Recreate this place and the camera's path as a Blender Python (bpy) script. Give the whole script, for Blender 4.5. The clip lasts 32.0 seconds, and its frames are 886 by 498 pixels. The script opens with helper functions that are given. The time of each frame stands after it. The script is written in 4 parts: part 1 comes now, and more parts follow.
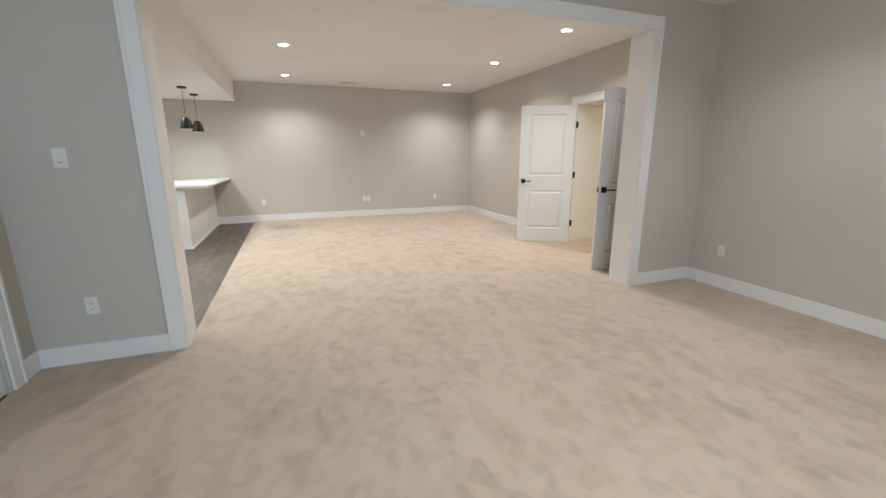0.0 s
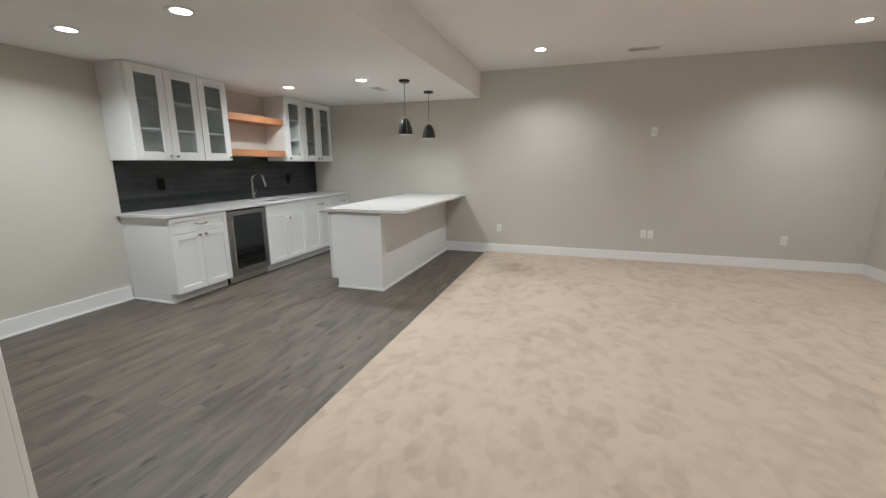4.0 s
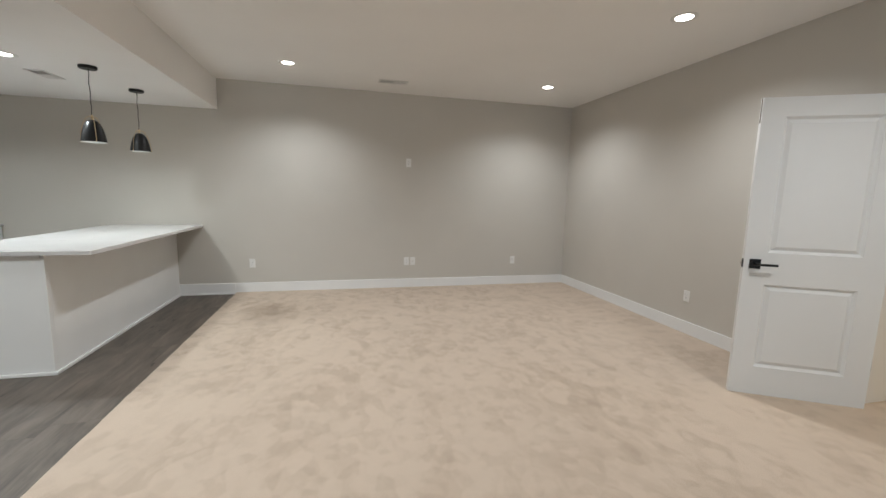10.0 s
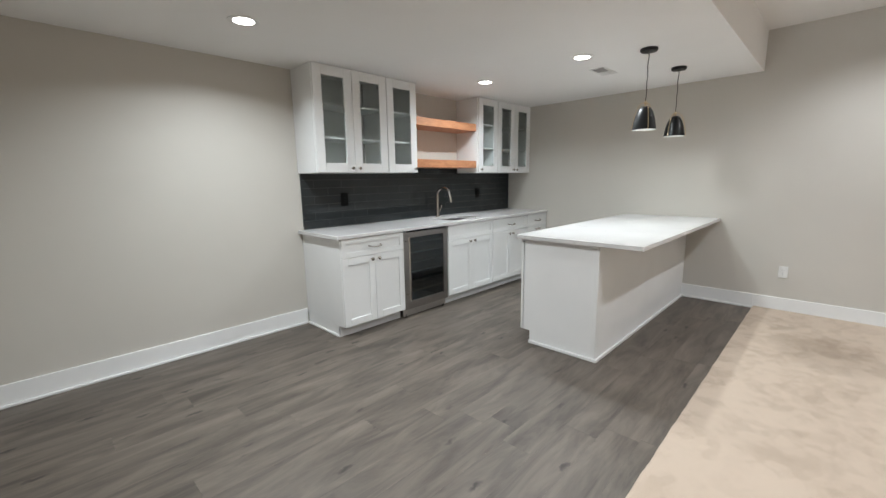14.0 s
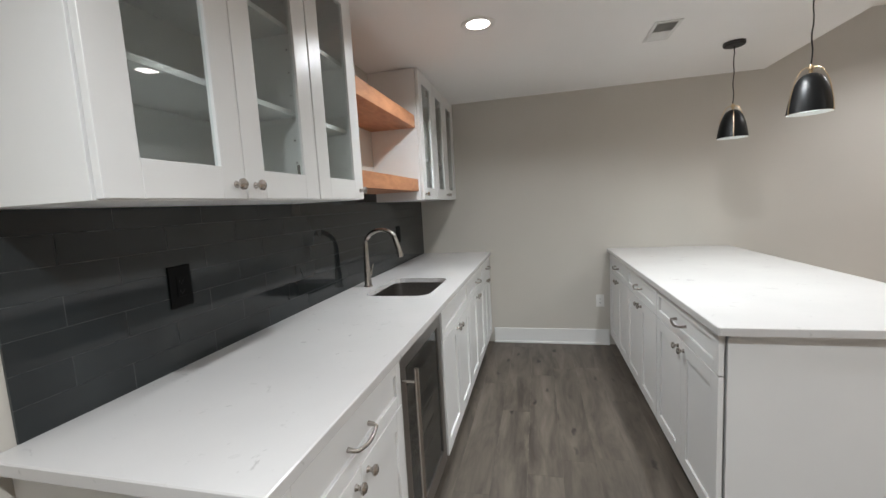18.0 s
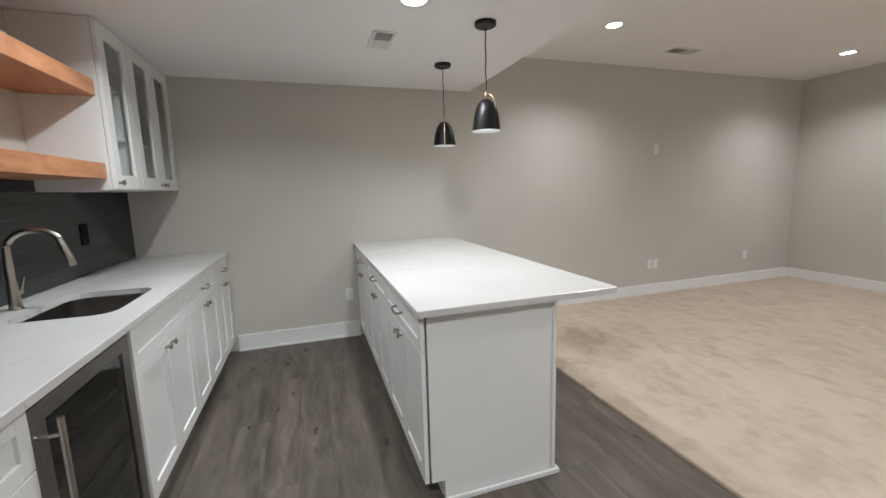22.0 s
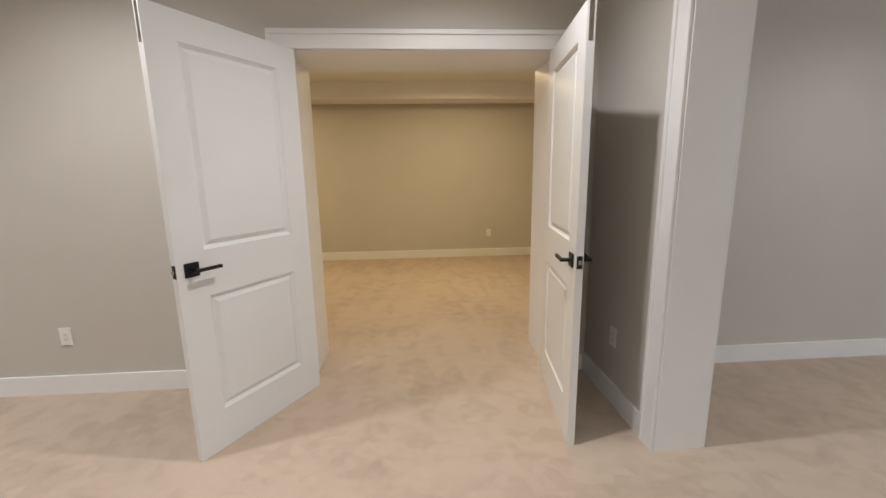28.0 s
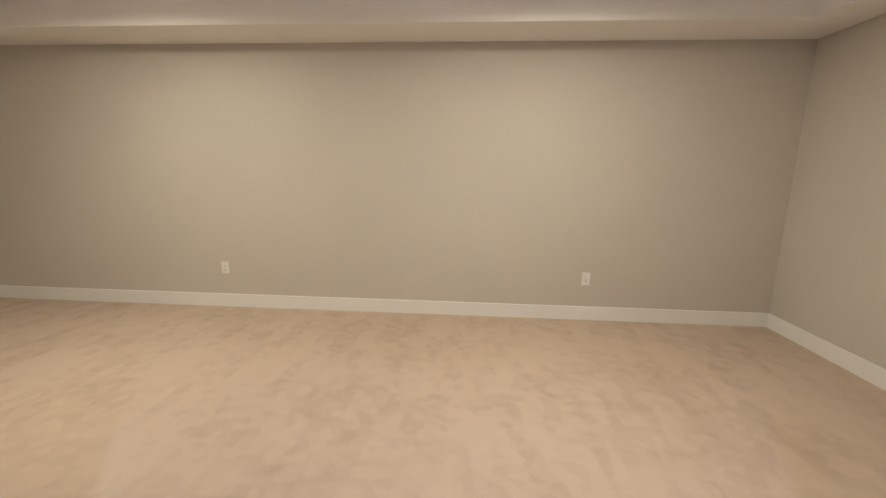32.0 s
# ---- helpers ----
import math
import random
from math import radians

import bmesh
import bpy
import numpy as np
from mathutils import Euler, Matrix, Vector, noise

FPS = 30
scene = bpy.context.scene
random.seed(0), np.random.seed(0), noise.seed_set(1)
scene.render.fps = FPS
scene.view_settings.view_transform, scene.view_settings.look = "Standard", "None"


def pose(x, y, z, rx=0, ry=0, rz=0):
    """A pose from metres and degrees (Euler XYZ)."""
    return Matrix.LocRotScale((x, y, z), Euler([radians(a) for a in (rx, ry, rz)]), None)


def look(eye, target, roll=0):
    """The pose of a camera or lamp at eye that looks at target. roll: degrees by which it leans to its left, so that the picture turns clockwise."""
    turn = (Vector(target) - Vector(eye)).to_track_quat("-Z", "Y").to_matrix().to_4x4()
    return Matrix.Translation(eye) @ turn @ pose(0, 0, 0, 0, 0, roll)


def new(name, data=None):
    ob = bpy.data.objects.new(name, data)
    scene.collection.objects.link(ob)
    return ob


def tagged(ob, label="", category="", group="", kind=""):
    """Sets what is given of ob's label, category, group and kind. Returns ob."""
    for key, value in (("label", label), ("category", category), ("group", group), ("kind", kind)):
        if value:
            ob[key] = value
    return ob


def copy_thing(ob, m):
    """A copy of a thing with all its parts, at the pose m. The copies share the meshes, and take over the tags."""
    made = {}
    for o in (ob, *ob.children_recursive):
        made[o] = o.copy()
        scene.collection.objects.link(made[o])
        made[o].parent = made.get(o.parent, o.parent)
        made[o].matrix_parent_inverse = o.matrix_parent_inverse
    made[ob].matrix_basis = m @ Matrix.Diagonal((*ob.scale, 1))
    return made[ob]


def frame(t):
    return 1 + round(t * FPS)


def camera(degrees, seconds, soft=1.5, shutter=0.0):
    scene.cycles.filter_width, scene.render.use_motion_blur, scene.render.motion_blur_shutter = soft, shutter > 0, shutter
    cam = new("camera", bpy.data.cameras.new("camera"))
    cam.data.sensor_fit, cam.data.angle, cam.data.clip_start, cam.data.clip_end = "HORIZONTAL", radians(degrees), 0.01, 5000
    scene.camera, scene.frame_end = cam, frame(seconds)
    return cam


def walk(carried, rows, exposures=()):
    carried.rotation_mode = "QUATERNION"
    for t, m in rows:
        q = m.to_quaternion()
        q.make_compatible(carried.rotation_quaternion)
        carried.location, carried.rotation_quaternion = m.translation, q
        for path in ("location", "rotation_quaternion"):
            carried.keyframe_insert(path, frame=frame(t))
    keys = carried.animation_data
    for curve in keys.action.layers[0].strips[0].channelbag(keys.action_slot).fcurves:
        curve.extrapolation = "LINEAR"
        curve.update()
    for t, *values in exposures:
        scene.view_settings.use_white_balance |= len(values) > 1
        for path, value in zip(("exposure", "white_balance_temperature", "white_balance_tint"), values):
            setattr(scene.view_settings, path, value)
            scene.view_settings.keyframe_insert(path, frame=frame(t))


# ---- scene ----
cam = camera(95.4, 32.0)

PATH = [
    (0, (0.247, -0.118, 1.341), (0.92, 1.71, 0.889), -0.1),
    (0.5, (0.381, 0.283, 1.33), (0.957, 2.146, 0.887), 0.1),
    (1, (0.524, 0.649, 1.354), (0.957, 2.549, 0.907), 0.2),
    (1.5, (0.648, 1.012, 1.37), (0.951, 2.934, 0.909), 0.3),
    (2, (0.752, 1.396, 1.401), (0.917, 3.334, 0.937), 0.2),
    (2.5, (0.817, 1.715, 1.406), (0.795, 3.659, 0.936), -0.3),
    (3, (0.792, 2.052, 1.428), (0.617, 3.989, 0.963), -0.1),
    (3.5, (0.795, 2.397, 1.412), (0.42, 4.308, 0.957), -0.2),
    (4, (0.778, 2.696, 1.4), (0.168, 4.555, 0.986), -0.3),
    (4.5, (0.778, 2.894, 1.413), (-0.031, 4.679, 1.011), -0.3),
    (6.5, (0.712, 3.063, 1.409), (-0.278, 4.774, 1.1), -0.2),
    (7, (0.779, 3.108, 1.416), (0.162, 4.993, 1.157), 0.1),
    (7.5, (0.851, 3.149, 1.41), (0.603, 5.12, 1.177), 0.3),
    (8, (0.849, 3.178, 1.418), (0.914, 5.164, 1.19), 0.6),
    (8.5, (0.881, 3.192, 1.398), (1.171, 5.158, 1.172), 0.7),
    (9, (0.884, 3.206, 1.395), (1.287, 5.151, 1.16), 0.9),
    (9.5, (0.862, 3.215, 1.385), (1.326, 5.144, 1.14), 1.1),
    (10, (0.832, 3.214, 1.375), (1.313, 5.138, 1.108), 1.4),
    (10.5, (0.798, 3.212, 1.382), (1.271, 5.134, 1.095), 1.6),
    (11, (0.797, 3.223, 1.359), (1.249, 5.146, 1.05), 1.9),
    (11.5, (0.841, 3.301, 1.355), (1.211, 5.239, 1.029), 2.1),
    (12, (0.937, 3.409, 1.37), (1.159, 5.369, 1.037), 2.3),
    (12.5, (0.924, 3.492, 1.368), (0.883, 5.464, 1.038), 2.4),
    (13, (0.65, 3.562, 1.378), (0.172, 5.473, 1.032), 1.6),
    (13.5, (0.295, 3.621, 1.354), (-0.725, 5.307, 1.015), -0.1),
    (14, (-0.037, 3.783, 1.379), (-1.412, 5.194, 1.037), -0.9),
    (14.5, (-0.391, 3.945, 1.374), (-1.914, 5.196, 1.038), -1.1),
    (16.5, (-1.828, 4.575, 1.406), (-3.431, 5.747, 1.167), -3.0),
    (17, (-2.122, 4.738, 1.395), (-3.549, 6.12, 1.167), -2.8),
    (17.5, (-2.404, 4.915, 1.395), (-3.356, 6.661, 1.185), -2.8),
    (18, (-2.507, 4.995, 1.406), (-2.973, 6.928, 1.188), -3.2),
    (18.5, (-2.503, 5.015, 1.4), (-2.673, 6.996, 1.182), -2.8),
    (19, (-2.423, 5.007, 1.412), (-2.472, 6.994, 1.194), -2.2),
    (19.5, (-2.243, 4.951, 1.413), (-2.192, 6.937, 1.181), -1.4),
    (20, (-2.186, 4.935, 1.403), (-1.977, 6.909, 1.157), -1.0),
    (20.5, (-2.236, 4.989, 1.418), (-1.925, 6.948, 1.166), -1.3),
    (21, (-2.3, 5.025, 1.414), (-1.907, 6.968, 1.147), -1.5),
    (21.5, (-2.303, 5.037, 1.408), (-1.816, 6.957, 1.131), -1.6),
    (22, (-2.281, 5.041, 1.401), (-1.665, 6.921, 1.11), -1.6),
    (22.5, (-2.22, 5.032, 1.391), (-1.417, 6.838, 1.082), -1.7),
    (23, (-2.05, 4.995, 1.401), (-1.041, 6.692, 1.084), -2.0),
    (23.5, (-1.808, 4.893, 1.405), (-0.48, 6.356, 1.099), -2.5),
    (24, (-1.508, 4.798, 1.395), (0.177, 5.824, 1.068), -2.6),
    (24.5, (-1.142, 4.809, 1.389), (0.766, 5.311, 1.06), -2.1),
    (25, (-0.742, 4.724, 1.373), (1.227, 4.842, 1.044), -1.6),
    (25.5, (-0.332, 4.659, 1.35), (1.64, 4.574, 1.03), -1.3),
    (27.5, (1.37, 4.415, 1.381), (3.335, 4.274, 1.034), -1.2),
    (28, (1.734, 4.332, 1.375), (3.694, 4.205, 0.998), -0.9),
    (28.5, (2.134, 4.258, 1.366), (4.092, 4.163, 0.965), -0.4),
    (29, (2.498, 4.208, 1.362), (4.456, 4.203, 0.954), -0.4),
    (29.5, (2.844, 4.185, 1.351), (4.797, 4.185, 0.922), 0.1),
    (30, (3.206, 4.189, 1.356), (5.159, 4.197, 0.92), 0.2),
    (30.5, (3.566, 4.166, 1.336), (5.519, 4.186, 0.904), 0.2),
    (31, (3.924, 4.156, 1.309), (5.881, 4.148, 0.899), 0.5),
    (31.5, (4.217, 4.174, 1.281), (6.181, 4.168, 0.905), 0.9),
    (32, (4.511, 4.218, 1.345), (6.468, 4.354, 0.959), 0.8),
]
# the clip's own exposure and white balance: seconds, stops, kelvin, tint
EXPOSURES = [
    (0.0, 0.33, 6450, 11), (1.0, 0.22, 6450, 12), (2.0, 0.04, 6400, 13), (3.0, -0.10, 6350, 12),
    (7.0, 0.02, 6250, 10), (8.0, -0.12, 6250, 10), (9.0, -0.10, 6300, 10), (10.0, -0.06, 6250, 10), (11.0, -0.14, 6350, 10), (12.0, -0.11, 6300, 10), (13.0, -0.10, 6350, 11),
    (14.0, 0.17, 6150, 11), (16.0, 0.10, 6250, 13), (17.0, 0.02, 6350, 15), (18.5, -0.05, 6350, 13),
    (21.0, -0.10, 6350, 13), (22.0, -0.12, 6300, 13), (23.0, -0.04, 6400, 13), (24.0, -0.22, 6700, 16), (25.0, -0.06, 6650, 16), (28.0, 0.10, 6550, 15), (29.0, 0.03, 6450, 12), (30.0, -0.07, 6400, 15),
    (31.0, 0.29, 6050, 13), (31.5, 0.44, 5550, 15), (32.0, 0.62, 5100, 19),
]
walk(cam, [(t, look(eye, target, roll)) for t, eye, target, roll in PATH], EXPOSURES)


# ---------------------------------------------------------------- world and light
world = bpy.data.worlds.new("World")
scene.world = world
world.use_nodes = True
world.node_tree.nodes["Background"].inputs[0].default_value = (0.6, 0.75, 1.0, 1)
world.node_tree.nodes["Background"].inputs[1].default_value = 0.3

NEUTRAL = (0.975, 1.0, 0.995)
BARWHITE = (0.94, 1.0, 0.99)
WARM = (1.0, 0.80, 0.425)
CEIL, SOFFIT, STORE = 2.735, 2.365, 2.600


def spot(x, y, z, watts, colour, degrees=142, blend=0.85, radius=0.05):
    data = bpy.data.lights.new("downlight_beam", "SPOT")
    data.energy, data.color, data.spot_size, data.spot_blend, data.shadow_soft_size = watts, colour, radians(degrees), blend, radius
    ob = new("downlight_beam", data)
    ob.matrix_world = pose(x, y, z)
    return ob


def disc(x, y, z, watts, colour, size, spread):
    data = bpy.data.lights.new("flush_light_beam", "AREA")
    data.shape, data.size, data.energy, data.color, data.spread = "DISK", size, watts, colour, radians(spread)
    ob = new("flush_light_beam", data)
    ob.matrix_world = pose(x, y, z)
    return ob


MAIN_LAMPS = [(0.272, 8.029), (3.326, 8.01), (0.272, 5.90), (3.326, 5.918), (0.28, 4.13), (3.326, 4.131)]
# the last den entry is an unseen fill lamp added over the near carpet
DEN_LAMPS_AND_FILL = [(3.12, 1.63), (3.12, -0.9), (1.2, 0.3)]
BAR_LAMPS = [(-2.796, 4.875), (-1.695, 4.875), (-2.796, 7.286), (-1.695, 7.19)]
STORE_LAMPS = [(6.46, 3.697), (6.46, 6.55)]
PENDANTS = [(-1.222, 7.358), (-1.217, 8.170)]
for x, y in MAIN_LAMPS:
    spot(x, y, CEIL - 0.012, 93 if x < 2 else 87, NEUTRAL, radius=0.028)
# the added fill beam is stronger and narrower, kept off the den walls
for x, y in DEN_LAMPS_AND_FILL:
    spot(x, y, CEIL - 0.012, 54 if x > 2 else 125, NEUTRAL, 140 if x > 2 else 128)
for x, y in BAR_LAMPS:
    disc(x, y, SOFFIT - 0.0045, 17.2 if y < 6 else 15, BARWHITE, 0.06, 149)
for x, y in STORE_LAMPS:
    disc(x, y, STORE - 0.052, 20.5, WARM, 0.30, 170)
    spot(x, y, STORE - 0.055, 16.5, WARM, 176, 0.2, 0.06)

# cool area lamp for an assumed, unseen den window behind the walk's start
sky = bpy.data.lights.new("assumed_window_daylight", "AREA")
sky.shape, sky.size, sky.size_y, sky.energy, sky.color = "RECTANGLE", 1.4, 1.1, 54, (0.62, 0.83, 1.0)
sky_ob = new("assumed_window_daylight", sky)
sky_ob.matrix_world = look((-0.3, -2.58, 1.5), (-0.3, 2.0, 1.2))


# ---------------------------------------------------------------- materials
def material(name, colour, rough=0.5, metal=0.0, vary=0.06, scale=6.0, bump=0.0, bump_scale=300.0, grain=0.0, spec=0.5, coat=0.0):
    m = bpy.data.materials.new(name)
    m.use_nodes = True
    n, l = m.node_tree.nodes, m.node_tree.links
    p = n["Principled BSDF"]
    p.inputs["Roughness"].default_value, p.inputs["Metallic"].default_value = rough, metal
    p.inputs["Specular IOR Level"].default_value = spec
    p.inputs["Coat Weight"].default_value = coat
    pos = n.new("ShaderNodeNewGeometry")
    big = n.new("ShaderNodeTexNoise")
    big.inputs["Scale"].default_value, big.inputs["Detail"].default_value = scale, 4
    l.new(pos.outputs["Position"], big.inputs["Vector"])
    fine = n.new("ShaderNodeTexNoise")
    fine.inputs["Scale"].default_value, fine.inputs["Detail"].default_value = bump_scale, 2
    l.new(pos.outputs["Position"], fine.inputs["Vector"])
    total = n.new("ShaderNodeMath")
    total.operation = "MULTIPLY_ADD"
    l.new(fine.outputs["Fac"], total.inputs[0])
    total.inputs[1].default_value = grain
    l.new(big.outputs["Fac"], total.inputs[2])
    ramp = n.new("ShaderNodeMapRange")
    ramp.inputs["From Min"].default_value, ramp.inputs["From Max"].default_value = 0.3 + grain / 2, 0.7 + grain / 2
    ramp.inputs["To Min"].default_value, ramp.inputs["To Max"].default_value = 1 - vary, 1 + vary
    l.new(total.outputs[0], ramp.inputs["Value"])
    mix = n.new("ShaderNodeVectorMath")
    mix.operation = "SCALE"
    mix.inputs[0].default_value = colour
    l.new(ramp.outputs[0], mix.inputs["Scale"])
    l.new(mix.outputs[0], p.inputs["Base Color"])
    if bump:
        b = n.new("ShaderNodeBump")
        b.inputs["Strength"].default_value, b.inputs["Distance"].default_value = bump, 0.002
        l.new(fine.outputs["Fac"], b.inputs["Height"])
        l.new(b.outputs["Normal"], p.inputs["Normal"])
    return m


def glowing(name, colour, strength):
    m = bpy.data.materials.new(name)
    m.use_nodes = True
    p = m.node_tree.nodes["Principled BSDF"]
    p.inputs["Base Color"].default_value = (0.8, 0.8, 0.8, 1)
    p.inputs["Emission Color"].default_value, p.inputs["Emission Strength"].default_value = (*colour, 1), strength
    return m


def clear_glass(name, tint, rough=0.0, ior=1.45):
    m = bpy.data.materials.new(name)
    m.use_nodes = True
    p = m.node_tree.nodes["Principled BSDF"]
    p.inputs["Base Color"].default_value = (*tint, 1)
    p.inputs["Transmission Weight"].default_value, p.inputs["Roughness"].default_value = 1.0, rough
    p.inputs["IOR"].default_value = ior
    return m


def carpet_material():
    m = material("carpet_pile", (0.60, 0.478, 0.384), rough=1.0, spec=0.05)
    n, l = m.node_tree.nodes, m.node_tree.links
    p = n["Principled BSDF"]
    pos = n.new("ShaderNodeNewGeometry")
    warp = n.new("ShaderNodeTexNoise")
    warp.inputs["Scale"].default_value = 2.3
    l.new(pos.outputs["Position"], warp.inputs["Vector"])
    bend = n.new("ShaderNodeVectorMath")
    bend.operation = "MULTIPLY_ADD"
    l.new(warp.outputs["Color"], bend.inputs[0])
    bend.inputs[1].default_value = (0.05, 0.05, 0.0)
    l.new(pos.outputs["Position"], bend.inputs[2])
    # brushed patches of pile, and darker trodden marks
    def pile(scale, angle, detail, lo, hi, a, b):
        turn = n.new("ShaderNodeMapping")
        turn.inputs["Rotation"].default_value, turn.inputs["Scale"].default_value = (0, 0, radians(angle)), scale
        l.new(bend.outputs[0], turn.inputs["Vector"])
        tex = n.new("ShaderNodeTexNoise")
        tex.inputs["Scale"].default_value, tex.inputs["Detail"].default_value, tex.inputs["Roughness"].default_value = 1.0, detail, 0.5
        l.new(turn.outputs[0], tex.inputs["Vector"])
        out = n.new("ShaderNodeMapRange")
        out.interpolation_type = "SMOOTHSTEP"
        out.inputs["From Min"].default_value, out.inputs["From Max"].default_value = lo, hi
        out.inputs["To Min"].default_value, out.inputs["To Max"].default_value = a, b
        l.new(tex.outputs["Fac"], out.inputs["Value"])
        return tex, out

    def times(a, b):
        k = n.new("ShaderNodeMath")
        k.operation = "MULTIPLY"
        l.new(a, k.inputs[0])
        l.new(b, k.inputs[1])
        return k
    def blend(a, b, fac):
        k = n.new("ShaderNodeMix")
        l.new(fac, k.inputs[0])
        l.new(a, k.inputs[2])
        l.new(b, k.inputs[3])
        return k.outputs[0]
    def dab(scale, angle, smooth, a, b):
        """Patches of pile that lie each its own way, with soft edges."""
        turn = n.new("ShaderNodeMapping")
        turn.inputs["Rotation"].default_value, turn.inputs["Scale"].default_value = (0, 0, radians(angle)), scale
        l.new(bend.outputs[0], turn.inputs["Vector"])
        tex = n.new("ShaderNodeTexVoronoi")
        tex.voronoi_dimensions, tex.feature = "2D", "SMOOTH_F1"
        tex.inputs["Scale"].default_value, tex.inputs["Smoothness"].default_value, tex.inputs["Randomness"].default_value = 1.0, smooth, 1.0
        l.new(turn.outputs[0], tex.inputs["Vector"])
        one = n.new("ShaderNodeSeparateColor")
        l.new(tex.outputs["Color"], one.inputs[0])
        out = n.new("ShaderNodeMapRange")
        out.inputs["From Min"].default_value, out.inputs["From Max"].default_value = 0.12, 0.88
        out.inputs["To Min"].default_value, out.inputs["To Max"].default_value = a, b
        l.new(one.outputs[0], out.inputs["Value"])
        return out
    patch, wide = pile((1.5, 1.2, 2), 18, 2, 0.36, 0.64, 0.965, 1.03)
    _, lanes = pile((8.0, 4.2, 1), 4, 1, 0.44, 0.56, 0.965, 1.02)
    along = dab((10.5, 6.0, 1), 5, 0.36, 0.925, 1.048)
    across = dab((3.4, 9.5, 1), 10, 0.55, 0.94, 1.05)
    small = dab((18, 16, 1), -12, 0.5, 0.945, 1.04)
    _, choose = pile((0.8, 0.6, 0.7), 0, 1, 0.52, 0.66, 0.0, 0.45)
    _, marks = pile((9, 6.0, 9), -10, 1, 0.54, 0.72, 1.0, 0.945)
    _, gate = pile((1.1, 0.8, 1), 40, 1, 0.40, 0.60, 0.45, 1.0)
    # the pile of the side room was brushed the other way
    east = n.new("ShaderNodeSeparateXYZ")
    l.new(pos.outputs["Position"], east.inputs[0])
    past = n.new("ShaderNodeMapRange")
    past.inputs["From Min"].default_value, past.inputs["From Max"].default_value = 2.8, 4.2
    l.new(east.outputs[0], past.inputs["Value"])
    lean = n.new("ShaderNodeMath")
    lean.operation = "MAXIMUM"
    l.new(choose.outputs[0], lean.inputs[0])
    l.new(past.outputs[0], lean.inputs[1])
    plain = n.new("ShaderNodeValue")
    plain.outputs[0].default_value = 1.0
    trodden = blend(plain.outputs[0], marks.outputs[0], gate.outputs[0])
    brushed = times(blend(along.outputs[0], across.outputs[0], lean.outputs[0]), small.outputs[0])
    strokes = blend(lanes.outputs[0], plain.outputs[0], past.outputs[0])
    shade = times(times(times(wide.outputs[0], strokes).outputs[0], brushed.outputs[0]).outputs[0], trodden)
    fibre = n.new("ShaderNodeTexNoise")
    fibre.inputs["Scale"].default_value, fibre.inputs["Detail"].default_value = 260, 3
    l.new(pos.outputs["Position"], fibre.inputs["Vector"])
    fleck = n.new("ShaderNodeMapRange")
    fleck.inputs["From Min"].default_value, fleck.inputs["From Max"].default_value = 0.3, 0.7
    fleck.inputs["To Min"].default_value, fleck.inputs["To Max"].default_value = 0.90, 1.08
    l.new(fibre.outputs["Fac"], fleck.inputs["Value"])
    both = n.new("ShaderNodeMath")
    both.operation = "MULTIPLY"
    l.new(shade.outputs[0], both.inputs[0])
    l.new(fleck.outputs[0], both.inputs[1])
    # a worn, soiled spot beside the bar
    away = n.new("ShaderNodeVectorMath")
    away.operation = "DISTANCE"
    l.new(bend.outputs[0], away.inputs[0])
    away.inputs[1].default_value = (0.05, 8.05, 0.06)
    spotted = n.new("ShaderNodeMapRange")
    spotted.interpolation_type = "SMOOTHSTEP"
    spotted.inputs["From Min"].default_value, spotted.inputs["From Max"].default_value = 0.10, 0.42
    spotted.inputs["To Min"].default_value, spotted.inputs["To Max"].default_value = 0.86, 1.0
    l.new(away.outputs["Value"], spotted.inputs["Value"])
    all3 = n.new("ShaderNodeMath")
    all3.operation = "MULTIPLY"
    l.new(both.outputs[0], all3.inputs[0])
    l.new(spotted.outputs[0], all3.inputs[1])
    # pressed pile shows browner than the pile that stands
    tone = n.new("ShaderNodeValToRGB")
    e = tone.color_ramp.elements
    e[0].position, e[0].color = 0.60, (0.30, 0.223, 0.160, 1)
    e[1].position, e[1].color = 1.0, (0.558, 0.451, 0.354, 1)
    l.new(all3.outputs[0], tone.inputs["Fac"])
    l.new(tone.outputs[0], p.inputs["Base Color"])
    p.inputs["Sheen Weight"].default_value = 0.15
    b1 = n.new("ShaderNodeBump")
    b1.inputs["Strength"].default_value, b1.inputs["Distance"].default_value = 0.7, 0.006
    l.new(fibre.outputs["Fac"], b1.inputs["Height"])
    b2 = n.new("ShaderNodeBump")
    b2.inputs["Strength"].default_value, b2.inputs["Distance"].default_value = 0.3, 0.02
    l.new(patch.outputs["Fac"], b2.inputs["Height"])
    l.new(b1.outputs["Normal"], b2.inputs["Normal"])
    l.new(b2.outputs["Normal"], p.inputs["Normal"])
    return m


